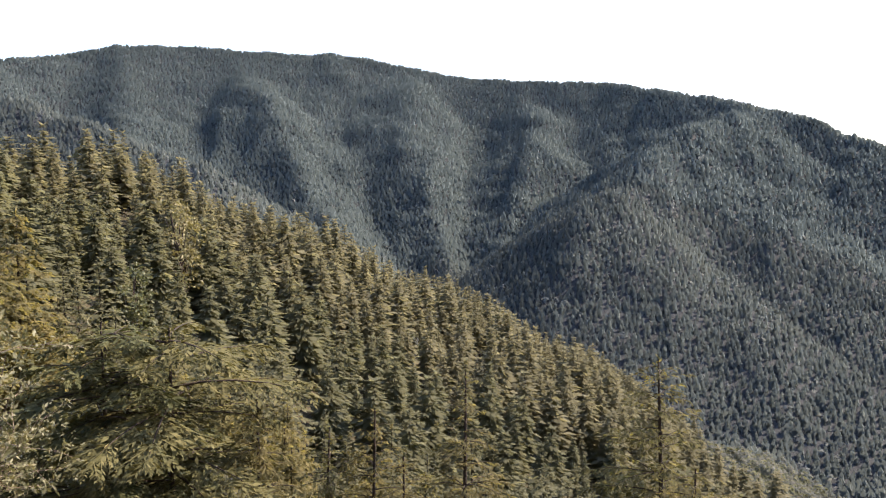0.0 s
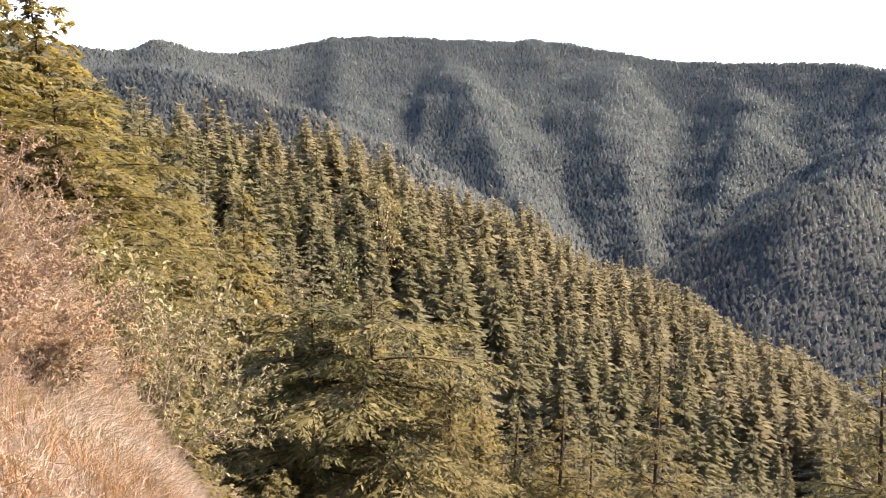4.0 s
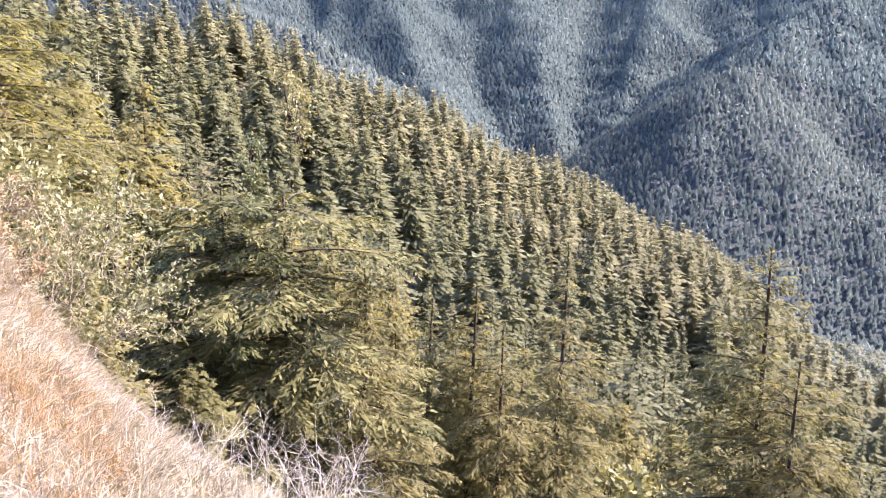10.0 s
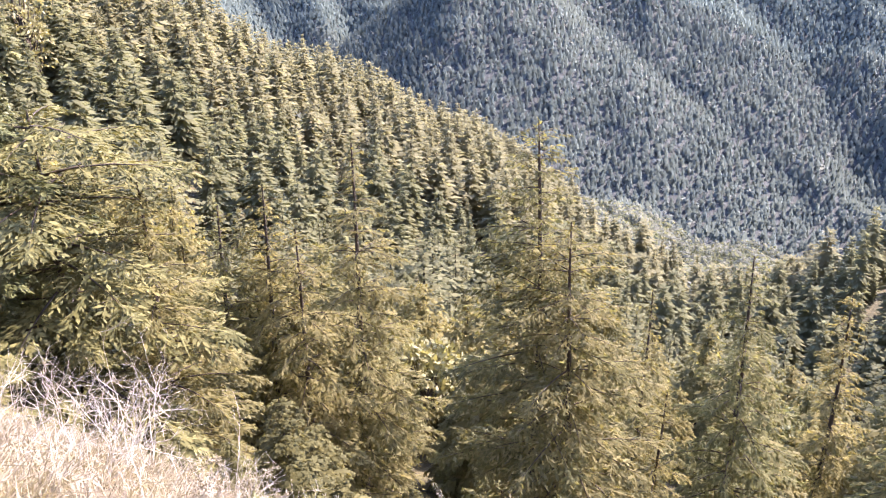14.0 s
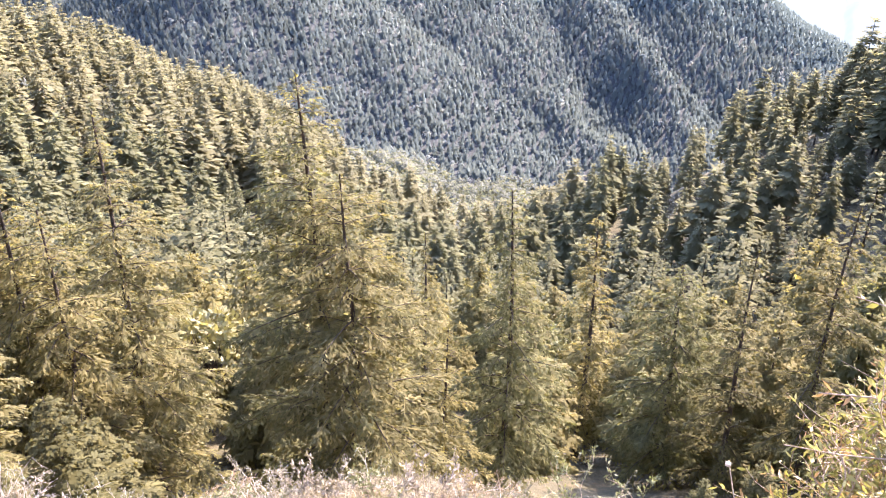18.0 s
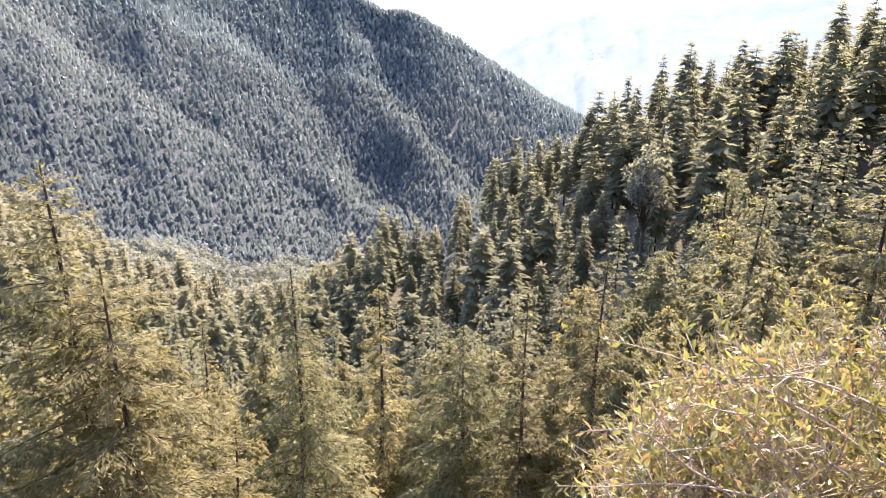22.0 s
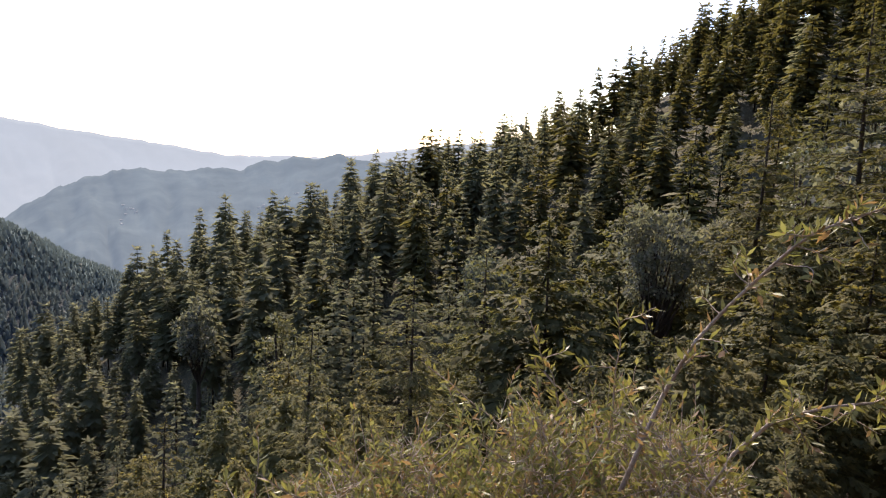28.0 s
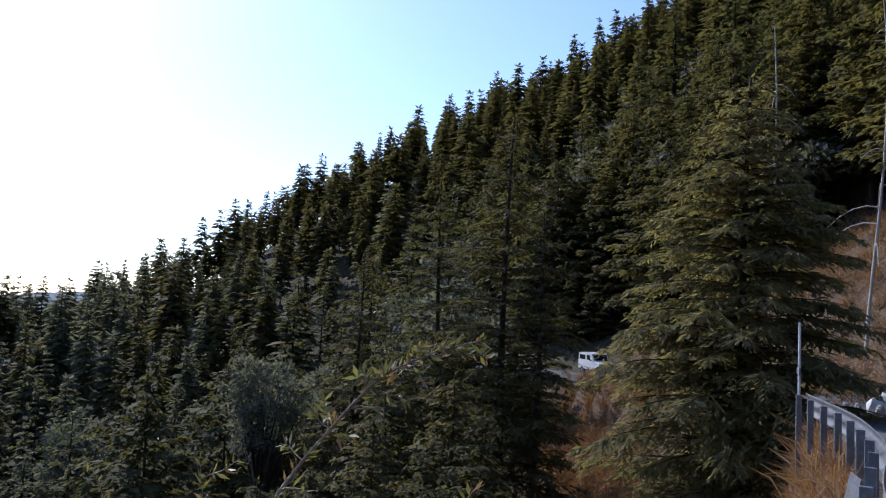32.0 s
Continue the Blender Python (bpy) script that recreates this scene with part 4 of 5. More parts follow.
def dab_template(seed, R, n):
    """A small far conifer one metre high: two whorls of n sagging blades below a pointed top."""
    g = np.random.default_rng(seed)
    V = []
    for top, reach, drop in ((1.0, 0.62, 0.62), (0.66, 1.0, 0.66)):
        a = np.arange(n) * 2 * np.pi / n + g.uniform(-0.3, 0.3, n) + top * 3
        out = np.stack([np.cos(a), np.sin(a), 0 * a], -1)
        way = out * R * reach + np.array([0, 0, -drop])
        ln = np.linalg.norm(way, axis=1)
        V.append(sprays(np.array([0, 0, top]) + 0 * out, way / ln[:, None], np.stack([-out[:, 1], out[:, 0], 0 * a], -1), ln * g.uniform(0.85, 1.1, n), R * 1.25 * reach * np.ones(n), 0.0))
    v = np.concatenate(V)
    return v, unit(np.stack([v[:, 0] / R * 0.7, v[:, 1] / R * 0.7, 0.5 + 0.4 * v[:, 2]], -1)), np.zeros((0, 3))


MTN_NEAR = [dab_template(100 + i, R, 4) for i, R in enumerate([0.27, 0.31, 0.34, 0.25])]
MTN_T = [dab_template(120 + i, R, 3) for i, R in enumerate([0.30, 0.34, 0.37, 0.28])]
MTN_OAK = [clump_template(110 + i, 5.6, 15, 16, 4.6) for i in range(3)]


def mountain_zone(az, r):
    top = np.interp(az, [-95, -80, -71, -64, -57, -42, -36, -22, -13, -5, 2, 13, 24], [1750, 1750, 1900, 2050, 2150, 2150, 2100, 1950, 1600, 1480, 1420, 1420, 1350])
    foot = np.interp(az, [-95, -60, -30, 0, 24], [700, 590, 600, 640, 640])
    return (r < top) & (r > foot)


x, y, r, az = grid_points(-88, 28, 590, 2150, 6.5, 41, mountain_zone)
g = np.random.default_rng(43)
pale = (g.random(len(x)) < 0.03) & (r < 1250)
hs = g.uniform(9, 17, len(x)) * np.interp(r, [1200, 2000], [1.0, 0.85])
near = ~pale & (r < 1050)
wood("mountain_forest", "conifer forest clothing the opposite mountain, coloured blue-green for haze", MTN_NEAR, x[near], y[near], hs[near] * 0.92, MOUNTAIN, 4, 5.0, 0.94, 0.3)
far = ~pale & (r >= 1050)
wood("mountain_forest", "conifer forest below the skyline, coloured blue-green for haze", MTN_T, x[far], y[far], hs[far], MOUNTAIN, 5, 5.0, 0.94, 0.3)
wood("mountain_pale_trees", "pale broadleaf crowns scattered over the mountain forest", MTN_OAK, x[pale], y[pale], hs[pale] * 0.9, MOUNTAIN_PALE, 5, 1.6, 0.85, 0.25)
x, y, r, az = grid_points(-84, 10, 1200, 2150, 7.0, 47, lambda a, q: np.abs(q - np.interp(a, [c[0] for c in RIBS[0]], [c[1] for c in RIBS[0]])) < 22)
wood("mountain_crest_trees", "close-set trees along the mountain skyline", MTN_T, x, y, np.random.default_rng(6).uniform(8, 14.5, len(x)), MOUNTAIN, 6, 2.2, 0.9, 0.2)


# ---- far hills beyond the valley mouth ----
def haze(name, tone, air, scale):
    """Far land under bright hazy air: the haze is painted on as pale emission."""
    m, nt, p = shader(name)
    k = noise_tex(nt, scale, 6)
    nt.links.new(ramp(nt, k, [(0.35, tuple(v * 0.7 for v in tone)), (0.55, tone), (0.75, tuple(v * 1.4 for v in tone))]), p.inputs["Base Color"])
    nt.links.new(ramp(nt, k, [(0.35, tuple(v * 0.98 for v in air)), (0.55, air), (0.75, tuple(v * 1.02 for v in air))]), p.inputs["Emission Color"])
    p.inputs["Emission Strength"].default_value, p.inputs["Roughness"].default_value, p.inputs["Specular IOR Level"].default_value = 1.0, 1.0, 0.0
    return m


def far_range(name, label, crest, dist, depth, foot, mat, seed, rough):
    """A range of hills: a crest line by bearing and height, with spurs running down towards the valley."""
    az = np.arange(-12, 66, 0.16)
    s = np.linspace(-0.3, 1, 40)
    A, S = np.meshgrid(az, s, indexing="ij")
    r = dist - depth * S
    top = np.interp(A, [c[0] for c in crest], [c[1] for c in crest])
    x, y = polar(A, r)
    z = np.where(S < 0, top + S * 900, top + (foot - top) * np.abs(S) ** 0.9)
    z = z + rough * (np.abs(fractal(A * 30, S * 120, 130.0, seed)) - 0.25) * 2.4 * np.clip(S * 3, 0.05, 1) + rough * 0.25 * fractal(A * 30, S * 300, 18.0, seed + 9)
    n, k = A.shape
    i = np.arange(n * k).reshape(n, k)
    f = np.stack([i[:-1, :-1], i[:-1, 1:], i[1:, 1:], i[1:, :-1]], -1).reshape(-1, 4)
    return tagged(new(name, raw_mesh(name, np.stack([x, y, z], -1), f, mat, smooth=True)), label, "hills", kind="structure")


HAZE_NEAR = haze("haze_glow_hillside", (0.060, 0.068, 0.060), (0.058, 0.075, 0.100), 0.006)
HAZE_FAR = haze("haze_glow_ridge", (0.05, 0.055, 0.06), (0.185, 0.208, 0.235), 0.002)
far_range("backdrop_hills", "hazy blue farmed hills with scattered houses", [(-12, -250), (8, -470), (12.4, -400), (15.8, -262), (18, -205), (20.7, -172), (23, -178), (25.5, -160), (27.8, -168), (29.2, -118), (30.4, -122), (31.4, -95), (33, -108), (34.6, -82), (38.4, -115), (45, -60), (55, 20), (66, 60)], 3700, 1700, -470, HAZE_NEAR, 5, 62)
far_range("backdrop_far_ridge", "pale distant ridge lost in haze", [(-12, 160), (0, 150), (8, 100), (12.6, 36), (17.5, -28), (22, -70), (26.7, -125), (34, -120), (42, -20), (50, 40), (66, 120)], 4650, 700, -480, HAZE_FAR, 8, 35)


# ---- the road, its rail and what stands along it ----
def ribbon(points, left, right, lift):
    """A strip along (x, y, z) points, from left to right metres off them."""
    q = np.array(points)
    d = unit(np.gradient(q[:, :2], axis=0))
    n = np.stack([d[:, 1], -d[:, 0]], -1)
    a = np.c_[q[:, :2] + n * left, q[:, 2] + lift]
    b = np.c_[q[:, :2] + n * right, q[:, 2] + lift]
    v = np.concatenate([a, b])
    i = np.arange(len(q) - 1)
    return v, np.stack([i, i + len(q), i + len(q) + 1, i + 1], -1)


def smooth_line(rows, n):
    """Points along (bearing, distance, height) rows, rounded off."""
    q = np.array([(*polar(a, r), z) for a, r, z in rows])
    s = np.r_[0, np.cumsum(np.linalg.norm(np.diff(q, axis=0), axis=1))]
    u = np.linspace(0, s[-1], n)
    c = np.stack([np.interp(u, s, q[:, k]) for k in range(3)], -1)
    for _ in range(12):
        c[1:-1] = 0.25 * c[:-2] + 0.5 * c[1:-1] + 0.25 * c[2:]
    return c


LINE = smooth_line(ROAD, 90)
v, f = ribbon(LINE, -2.7, 2.7, 0.0)
v2 = v - np.array([0, 0, 0.9])
n_ = len(LINE)
i = np.arange(n_ - 1)
edges = np.concatenate([np.stack([i, i + 1, i + 1 + 2 * n_, i + 2 * n_], -1), np.stack([i + n_, i + 3 * n_, i + 3 * n_ + 1, i + n_ + 1], -1)])
tagged(new("road", raw_mesh("road", np.concatenate([v, v2]), np.concatenate([f, edges]), ASPHALT)), "narrow grey asphalt mountain road curving round the gully", "road", kind="structure")

WHITE = rough_stuff("weathered_white_paint", [(0.3, (0.45, 0.43, 0.40)), (0.55, (0.68, 0.67, 0.64)), (0.75, (0.80, 0.79, 0.77))], 3.0, 0.7, 0.2, 8.0, 0.0, 0.01)
STONE = rough_stuff("pale_stone", [(0.3, (0.20, 0.18, 0.16)), (0.55, (0.36, 0.33, 0.30)), (0.75, (0.52, 0.50, 0.46))], 2.0, 0.9, 0.6)
BROWN_STEEL = rough_stuff("dull_brown_steel", [(0.3, (0.16, 0.135, 0.11)), (0.55, (0.22, 0.19, 0.16)), (0.75, (0.28, 0.25, 0.21))], 2.0, 0.45, 0.08, 10.0, 0.5, 0.005)
GLASS = rough_stuff("dark_window", [(0.3, (0.01, 0.012, 0.014)), (0.7, (0.02, 0.022, 0.025))], 2.0, 0.1, 0.0, 4.0, 0.0, 0.001)
TYRE = rough_stuff("tyre_rubber", [(0.3, (0.015, 0.015, 0.015)), (0.7, (0.03, 0.03, 0.03))], 9.0, 0.8, 0.2, 6.0, 0.0, 0.005)
CREAM = rough_stuff("white_car_paint", [(0.3, (0.70, 0.70, 0.69)), (0.7, (0.80, 0.80, 0.79))], 0.8, 0.3, 0.02, 6.0, 0.0, 0.002)


def box(w, d, h, bevel=0.0, at=(0, 0, 0)):
    bm = bmesh.new()
    bmesh.ops.create_cube(bm, size=1.0)
    bmesh.ops.scale(bm, vec=(w, d, h), verts=bm.verts)
    if bevel:
        bmesh.ops.bevel(bm, geom=bm.edges[:], offset=bevel, segments=2, affect="EDGES", profile=0.5)
    bmesh.ops.translate(bm, vec=at, verts=bm.verts)
    return bm


def guard_rail():
    """The steel rail along the valley side of the bend: waved beam, posts and plates below."""
    rows = smooth_line([(150, 2.2, -0.1), (115, 2.9, -0.1), (103, 4.2, -0.15), (99.3, 5.9, -0.2), (100.4, 8.7, -0.2), (98.6, 11.5, -0.22), (95.7, 14.6, -0.24)], 46)
    e = thing("guard_rail", "bent galvanised steel guard rail with bare posts and loose plates", "guard rail")
    d = unit(np.gradient(rows[:, :2], axis=0))
    nrm = np.stack([d[:, 1], -d[:, 0]], -1)
    prof = [(0.0, 0.40), (0.05, 0.46), (0.05, 0.52), (0.0, 0.565), (0.05, 0.61), (0.05, 0.67), (0.0, 0.73)]
    v = np.concatenate([np.stack([np.c_[rows[:, :2] + nrm * (o + t), rows[:, 2] + h] for o, h in prof], 1) for t in (0.0, 0.008)])
    n, k = len(rows), len(prof)
    i = np.arange(2 * n * k).reshape(2, n, k)
    f = np.concatenate([np.stack([i[s, :-1, :-1], i[s, 1:, :-1], i[s, 1:, 1:], i[s, :-1, 1:]], -1).reshape(-1, 4) for s in (0, 1)])
    rim = np.concatenate([np.stack([i[0, :-1, c], i[0, 1:, c], i[1, 1:, c], i[1, :-1, c]], -1) for c in (0, k - 1)])
    under("beam", raw_mesh("beam", v.reshape(-1, 3), np.concatenate([f, rim]), STEEL), e, "grey waved steel beam")
    for j in range(6, n, 3):
        p = rows[j]
        bm = box(0.05, 0.09, 1.5, 0.006)
        ob = part("post", bm, STEEL, e)
        ob.matrix_local = Matrix.Translation((p[0] + nrm[j, 0] * -0.1, p[1] + nrm[j, 1] * -0.1, p[2] - 0.06)) @ pose(0, 0, 0, 0, 0, math.degrees(math.atan2(d[j, 1], d[j, 0])))
    for j in (19, 21, 24, 26):
        p = rows[j]
        ob = part("plate", box(0.44, 0.02, 0.5, 0.004), STEEL, e, "loose grey steel plate leaning on the rail")
        ob.matrix_local = Matrix.Translation((p[0] - nrm[j, 0] * 0.28, p[1] - nrm[j, 1] * 0.28, p[2] + 0.12)) @ pose(0, 0, 0, 12, 0, math.degrees(math.atan2(d[j, 1], d[j, 0])) + 10)
    return e


guard_rail()


def edge_plate():
    """The steel board beside the standpoint, seen edge-on at the left end of the turn."""
    e = thing("steel_board", "upright dull brown steel board with a folded rim", "sign board")
    x, y = polar(-90.2, 2.0)
    part("panel", box(0.50, 0.004, 1.0, 0.0, (0, 0, 0.56)), BROWN_STEEL, e)
    for nm, w, h, at in (("rim", 0.018, 1.0, (0.25, -0.012, 0.56)), ("rim", 0.018, 1.0, (-0.25, -0.012, 0.56)), ("rim", 0.5, 0.018, (0, -0.012, 1.06)), ("rim", 0.5, 0.018, (0, -0.012, 0.06))):
        part(nm, box(w, 0.03, h, 0.003, at), BROWN_STEEL, e)
    for sx in (-0.18, 0.18):
        part("leg", box(0.04, 0.04, 0.9, 0.004, (sx, 0.03, 0.25)), BROWN_STEEL, e)
    e.matrix_world = Matrix.Translation((x, y, 0.0)) @ pose(0, 0, 0, 0, 0, 88)
    return e


edge_plate()


def wheel(e, x, y):
    bm = bmesh.new()
    bmesh.ops.create_cone(bm, cap_ends=True, segments=20, radius1=0.34, radius2=0.34, depth=0.2)
    bmesh.ops.bevel(bm, geom=[k for k in bm.edges if abs(k.verts[0].co.z - k.verts[1].co.z) < 0.01], offset=0.03, segments=2, affect="EDGES")
    bmesh.ops.rotate(bm, matrix=Matrix.Rotation(math.pi / 2, 3, "X"), verts=bm.verts)
    w = part("tyre", bm, TYRE, e)
    w.matrix_local = Matrix.Translation((x, y, 0.34))
    bm = bmesh.new()
    bmesh.ops.create_cone(bm, cap_ends=True, segments=16, radius1=0.19, radius2=0.17, depth=0.22)
    bmesh.ops.rotate(bm, matrix=Matrix.Rotation(math.pi / 2, 3, "X"), verts=bm.verts)
    part("rim", bm, STEEL, w)


def jeep():
    """A boxy white off-roader on the far part of the road."""
    e = thing("off_road_car", "boxy white off-road car on the bend of the road", "car")
    prof = [(-1.95, 0.45), (-1.95, 1.15), (-1.85, 1.85), (-1.7, 1.93), (0.35, 1.93), (0.5, 1.88), (0.95, 1.22), (1.9, 1.1), (1.95, 1.0), (1.95, 0.45)]
    bm = bmesh.new()
    a = [bm.verts.new((x, -0.8, z)) for x, z in prof]
    b = [bm.verts.new((x, 0.8, z)) for x, z in prof]
    bm.faces.new(a)
    bm.faces.new(b[::-1])
    for k in range(len(prof)):
        bm.faces.new((a[k], b[k], b[(k + 1) % len(prof)], a[(k + 1) % len(prof)])[::-1])
    bmesh.ops.recalc_face_normals(bm, faces=bm.faces)
    bmesh.ops.bevel(bm, geom=bm.edges[:], offset=0.04, segments=2, affect="EDGES")
    part("body", bm, CREAM, e)
    for s in (-1, 1):
        part("side_window", box(1.05, 0.02, 0.42, 0.01, (-1.15, s * 0.80, 1.52)), GLASS, e)
        part("door_window", box(0.62, 0.02, 0.42, 0.01, (-0.05, s * 0.80, 1.52)), GLASS, e)
        part("headlight", box(0.04, 0.2, 0.16, 0.01, (1.95, s * 0.6, 0.9)), WHITE, e)
        part("mirror", box(0.06, 0.16, 0.14, 0.01, (0.55, s * 0.9, 1.3)), TYRE, e)
        for x in (-1.2, 1.2):
            wheel(e, x, s * 0.72)
    ws = part("windscreen", box(0.02, 1.4, 0.62, 0.01), GLASS, e)
    ws.matrix_local = Matrix.Translation((0.745, 0, 1.56)) @ pose(0, 0, 0, 0, -34, 0)
    part("bumper", box(0.14, 1.6, 0.16, 0.03, (2.0, 0, 0.5)), TYRE, e)
    p = np.array(polar(82.1, 72.7))
    q = np.array(polar(84.1, 68.6))
    e.matrix_world = Matrix.Translation((*p, float(near_road(p[:1], p[1:])[1][0]) + 0.01)) @ pose(0, 0, 0, 0, 0, math.degrees(math.atan2(*(q - p)[::-1])))
    return e


jeep()


def roadside():
    """White posts and a low parapet at the far bend, stones on the verge, and a pale pole."""
    e = thing("parapet", "low pale stone parapet with white posts at the far bend", "parapet")
    for k, az_ in enumerate(np.linspace(82.6, 85.6, 4)):
        x, y = polar(az_, 65.6 - 0.3 * k)
        z = float(near_road(np.array([x]), np.array([y]))[1][0])
        ob = part("block", box(0.95, 0.4, 0.9, 0.05), STONE, e)
        ob.matrix_local = Matrix.Translation((x, y, z + 0.05)) @ pose(0, 0, 0, 0, 0, -az_ + 4)
        for s in (-0.3, 0.3):
            ob = part("post", box(0.1, 0.1, 1.0, 0.015), WHITE, e, "white-painted post")
            ob.matrix_local = Matrix.Translation((x + s, y + s * 0.1, z + 0.9))
    g = np.random.default_rng(71)
    for az_, r_, s_ in [(99.8, 25.2, 0.5), (100.25, 25.5, 0.62), (100.1, 25.0, 0.32), (98.9, 27.5, 0.24), (98.2, 28.5, 0.22)]:
        st = thing("roadside_stone", "whitewashed rough stone on the road verge", "stone", "verge stones")
        bm = bmesh.new()
        bmesh.ops.create_icosphere(bm, subdivisions=2, radius=1.0)
        for vt in bm.verts:
            vt.co *= 1 + 0.25 * noise.noise(vt.co * 1.3 + Vector((az_, 0, 0)))
        bmesh.ops.scale(bm, vec=(s_ * 0.5, s_ * 0.45, s_ * 0.7), verts=bm.verts)
        part("stone", bm, WHITE if s_ > 0.4 else STONE, st)
        st.matrix_world = stand(az_, r_, -s_ * 0.35)
    pl = thing("marker_post", "thin white metal post with a small plate beside the guard rail", "post")
    q = np.linspace(0, 1, 6)
    under("shaft", raw_mesh("shaft", *tubes(np.stack([0 * q, 0 * q, q * 3.1], -1)[None], (0.030 - 0.008 * q)[None], 10), WHITE, smooth=True), pl)
    part("plate", box(0.42, 0.03, 0.14, 0.005, (0.12, 0, 2.15)), STEEL, pl, "small grey steel plate")
    pl.matrix_world = stand(95.35, 16.8, 0.3)


roadside()


def dead_tree(name, label, H, seed, m, arms=12):
    g = np.random.default_rng(seed)
    e = thing(name, label, "dead tree")
    h = np.linspace(0, H, 10)
    bend = np.stack([0.02 * H * np.sin(h / H * 5 + seed), 0.02 * H * np.cos(h / H * 4), h], -1)
    under("trunk", raw_mesh("trunk", *tubes(bend[None], (0.0045 * H * (1 - 0.92 * h / H) + 0.008)[None], 7), PALE_WOOD, smooth=True), e)
    for _ in range(arms):
        f = g.uniform(0.3, 0.96)
        a, L = g.uniform(0, 6.28), 0.16 * H * (1.15 - f)
        q = np.linspace(0, 1, 5)
        o = np.array([np.cos(a), np.sin(a), 0])
        base = np.array([np.interp(f * H, h, bend[:, k]) for k in range(3)])
        path = base + o * (q * L)[:, None] + np.array([0, 0, 1.0]) * (L * (0.3 * q - 0.75 * q * q))[:, None]
        under("branch", raw_mesh("branch", *tubes(path[None], np.interp(q, [0, 1], [0.03, 0.008])[None], 4), PALE_WOOD, smooth=True), e)
    e.matrix_world = m
    return e


dead_tree("dead_tree", "bleached dead tree standing in the deodar wood", tops(-66.0, 165, -0.4), 3, stand(-66.0, 165), 22)
dead_tree("dead_tree", "bare pale dead top above the roadside deodar", tops(93.1, 22.5, 19.8), 5, stand(93.1, 22.5), 26)
dead_tree("dead_tree", "tall pale dead trunk with crooked boughs", tops(99.9, 37, 22), 8, stand(99.9, 37), 7)


# ---- dry grass on the banks ----
def grass(name, label, az0, az1, r0, r1, count, height, width, mat, seed, keep=None, lay=0.5):
    """Bent blades in tufts: two faces each."""
    g = np.random.default_rng(seed)
    tufts = count // 9
    az = g.uniform(az0, az1, tufts)
    r = np.sqrt(g.uniform(r0 * r0, r1 * r1, tufts))
    if keep is not None:
        ok = keep(az, r, g)
        az, r = az[ok], r[ok]
    x, y = polar(az, r)
    k = np.repeat(np.arange(len(x)), 9)
    n = len(k)
    p = np.stack([x[k] + g.normal(0, 0.05, n), y[k] + g.normal(0, 0.05, n)], -1)
    z = ground_z(p[:, 0], p[:, 1]) - 0.02
    base = np.c_[p, z]
    a = g.uniform(0, 6.28, n)
    tilt = np.abs(g.normal(0, lay, n))
    w1 = np.stack([np.cos(a) * np.sin(tilt), np.sin(a) * np.sin(tilt), np.cos(tilt)], -1)
    w2 = unit(w1 + np.stack([np.cos(a) * 0.5, np.sin(a) * 0.5, -0.4 - 0 * a], -1))
    sd = unit(np.cross(w1, np.stack([np.sin(a * 3), np.cos(a * 3), 0.2 + 0 * a], -1)))
    hgt = (height * g.uniform(0.5, 1.4, n) * (0.7 + 0.6 * lattice(k, k * 0.37, seed)))[:, None]
    wd = (width * g.uniform(0.6, 1.3, n))[:, None] * sd
    m1 = base + w1 * hgt * 0.55
    tip = m1 + w2 * hgt * 0.5
    v = np.stack([base - wd, base + wd, m1 + wd * 0.8, m1 - wd * 0.8, m1 - wd * 0.8, m1 + wd * 0.8, tip + wd * 0.15, tip - wd * 0.15], 1).reshape(-1, 3)
    return tagged(new(name, raw_mesh(name, v, quads(v), mat)), label, "dry grass", kind="stuff")


def patches(size, seed, level):
    def keep(az, r, g):
        x, y = polar(az, r)
        return fractal(x, y, size, seed) + g.normal(0, 0.12, len(x)) > level
    return keep


grass("straw_grass", "straw-coloured dry grass covering the roadside bank", -98, -63, 3.0, 15.0, 64000, 0.17, 0.0035, STRAW, 1, patches(1.8, 4, -0.3), 0.95)
grass("rust_grass", "rust-coloured dry fern and grass on the bank", -96, -64, 4.0, 14.0, 54000, 0.2, 0.0028, BANK_RUST, 2, patches(1.4, 7, -0.08), 0.85)
grass("tussock_grass", "bleached dry grass tussocks hanging over the bank", -97, -62, 4.0, 13.5, 66000, 0.21, 0.0034, STRAW, 21, patches(0.7, 14, 0.05), 1.0)
grass("fringe_grass", "pale dry grass hanging over the rim of the bank", -79, -60, 7.2, 11.5, 34000, 0.25, 0.0042, STRAW, 24, patches(0.5, 27, -0.05), 1.1)
grass("orange_grass", "orange dry fern patches on the bank", -94, -60, 4.0, 12.5, 22000, 0.22, 0.0032, RUST, 22, patches(1.1, 19, 0.2), 0.75)
grass("ledge_grass", "pale dry grass along the edge of the drop", -66, 5, 3.0, 10.0, 44000, 0.24, 0.0045, BRUSH, 3, patches(1.6, 9, -0.1), 0.8)
grass("slope_grass", "rust-brown dry grass on the slopes below the road", 72, 101, 9.0, 62.0, 52000, 0.6, 0.016, RUST, 4, lambda az, r, g: near_road(*polar(az, r))[0] > 3.2, 0.7)
grass("cutting_grass", "rust-brown dry grass on the road cutting", 83.5, 110, 24.0, 90.0, 34000, 0.6, 0.022, BANK_RUST, 5, lambda az, r, g: near_road(*polar(az, r))[0] > 3.2, 0.8)

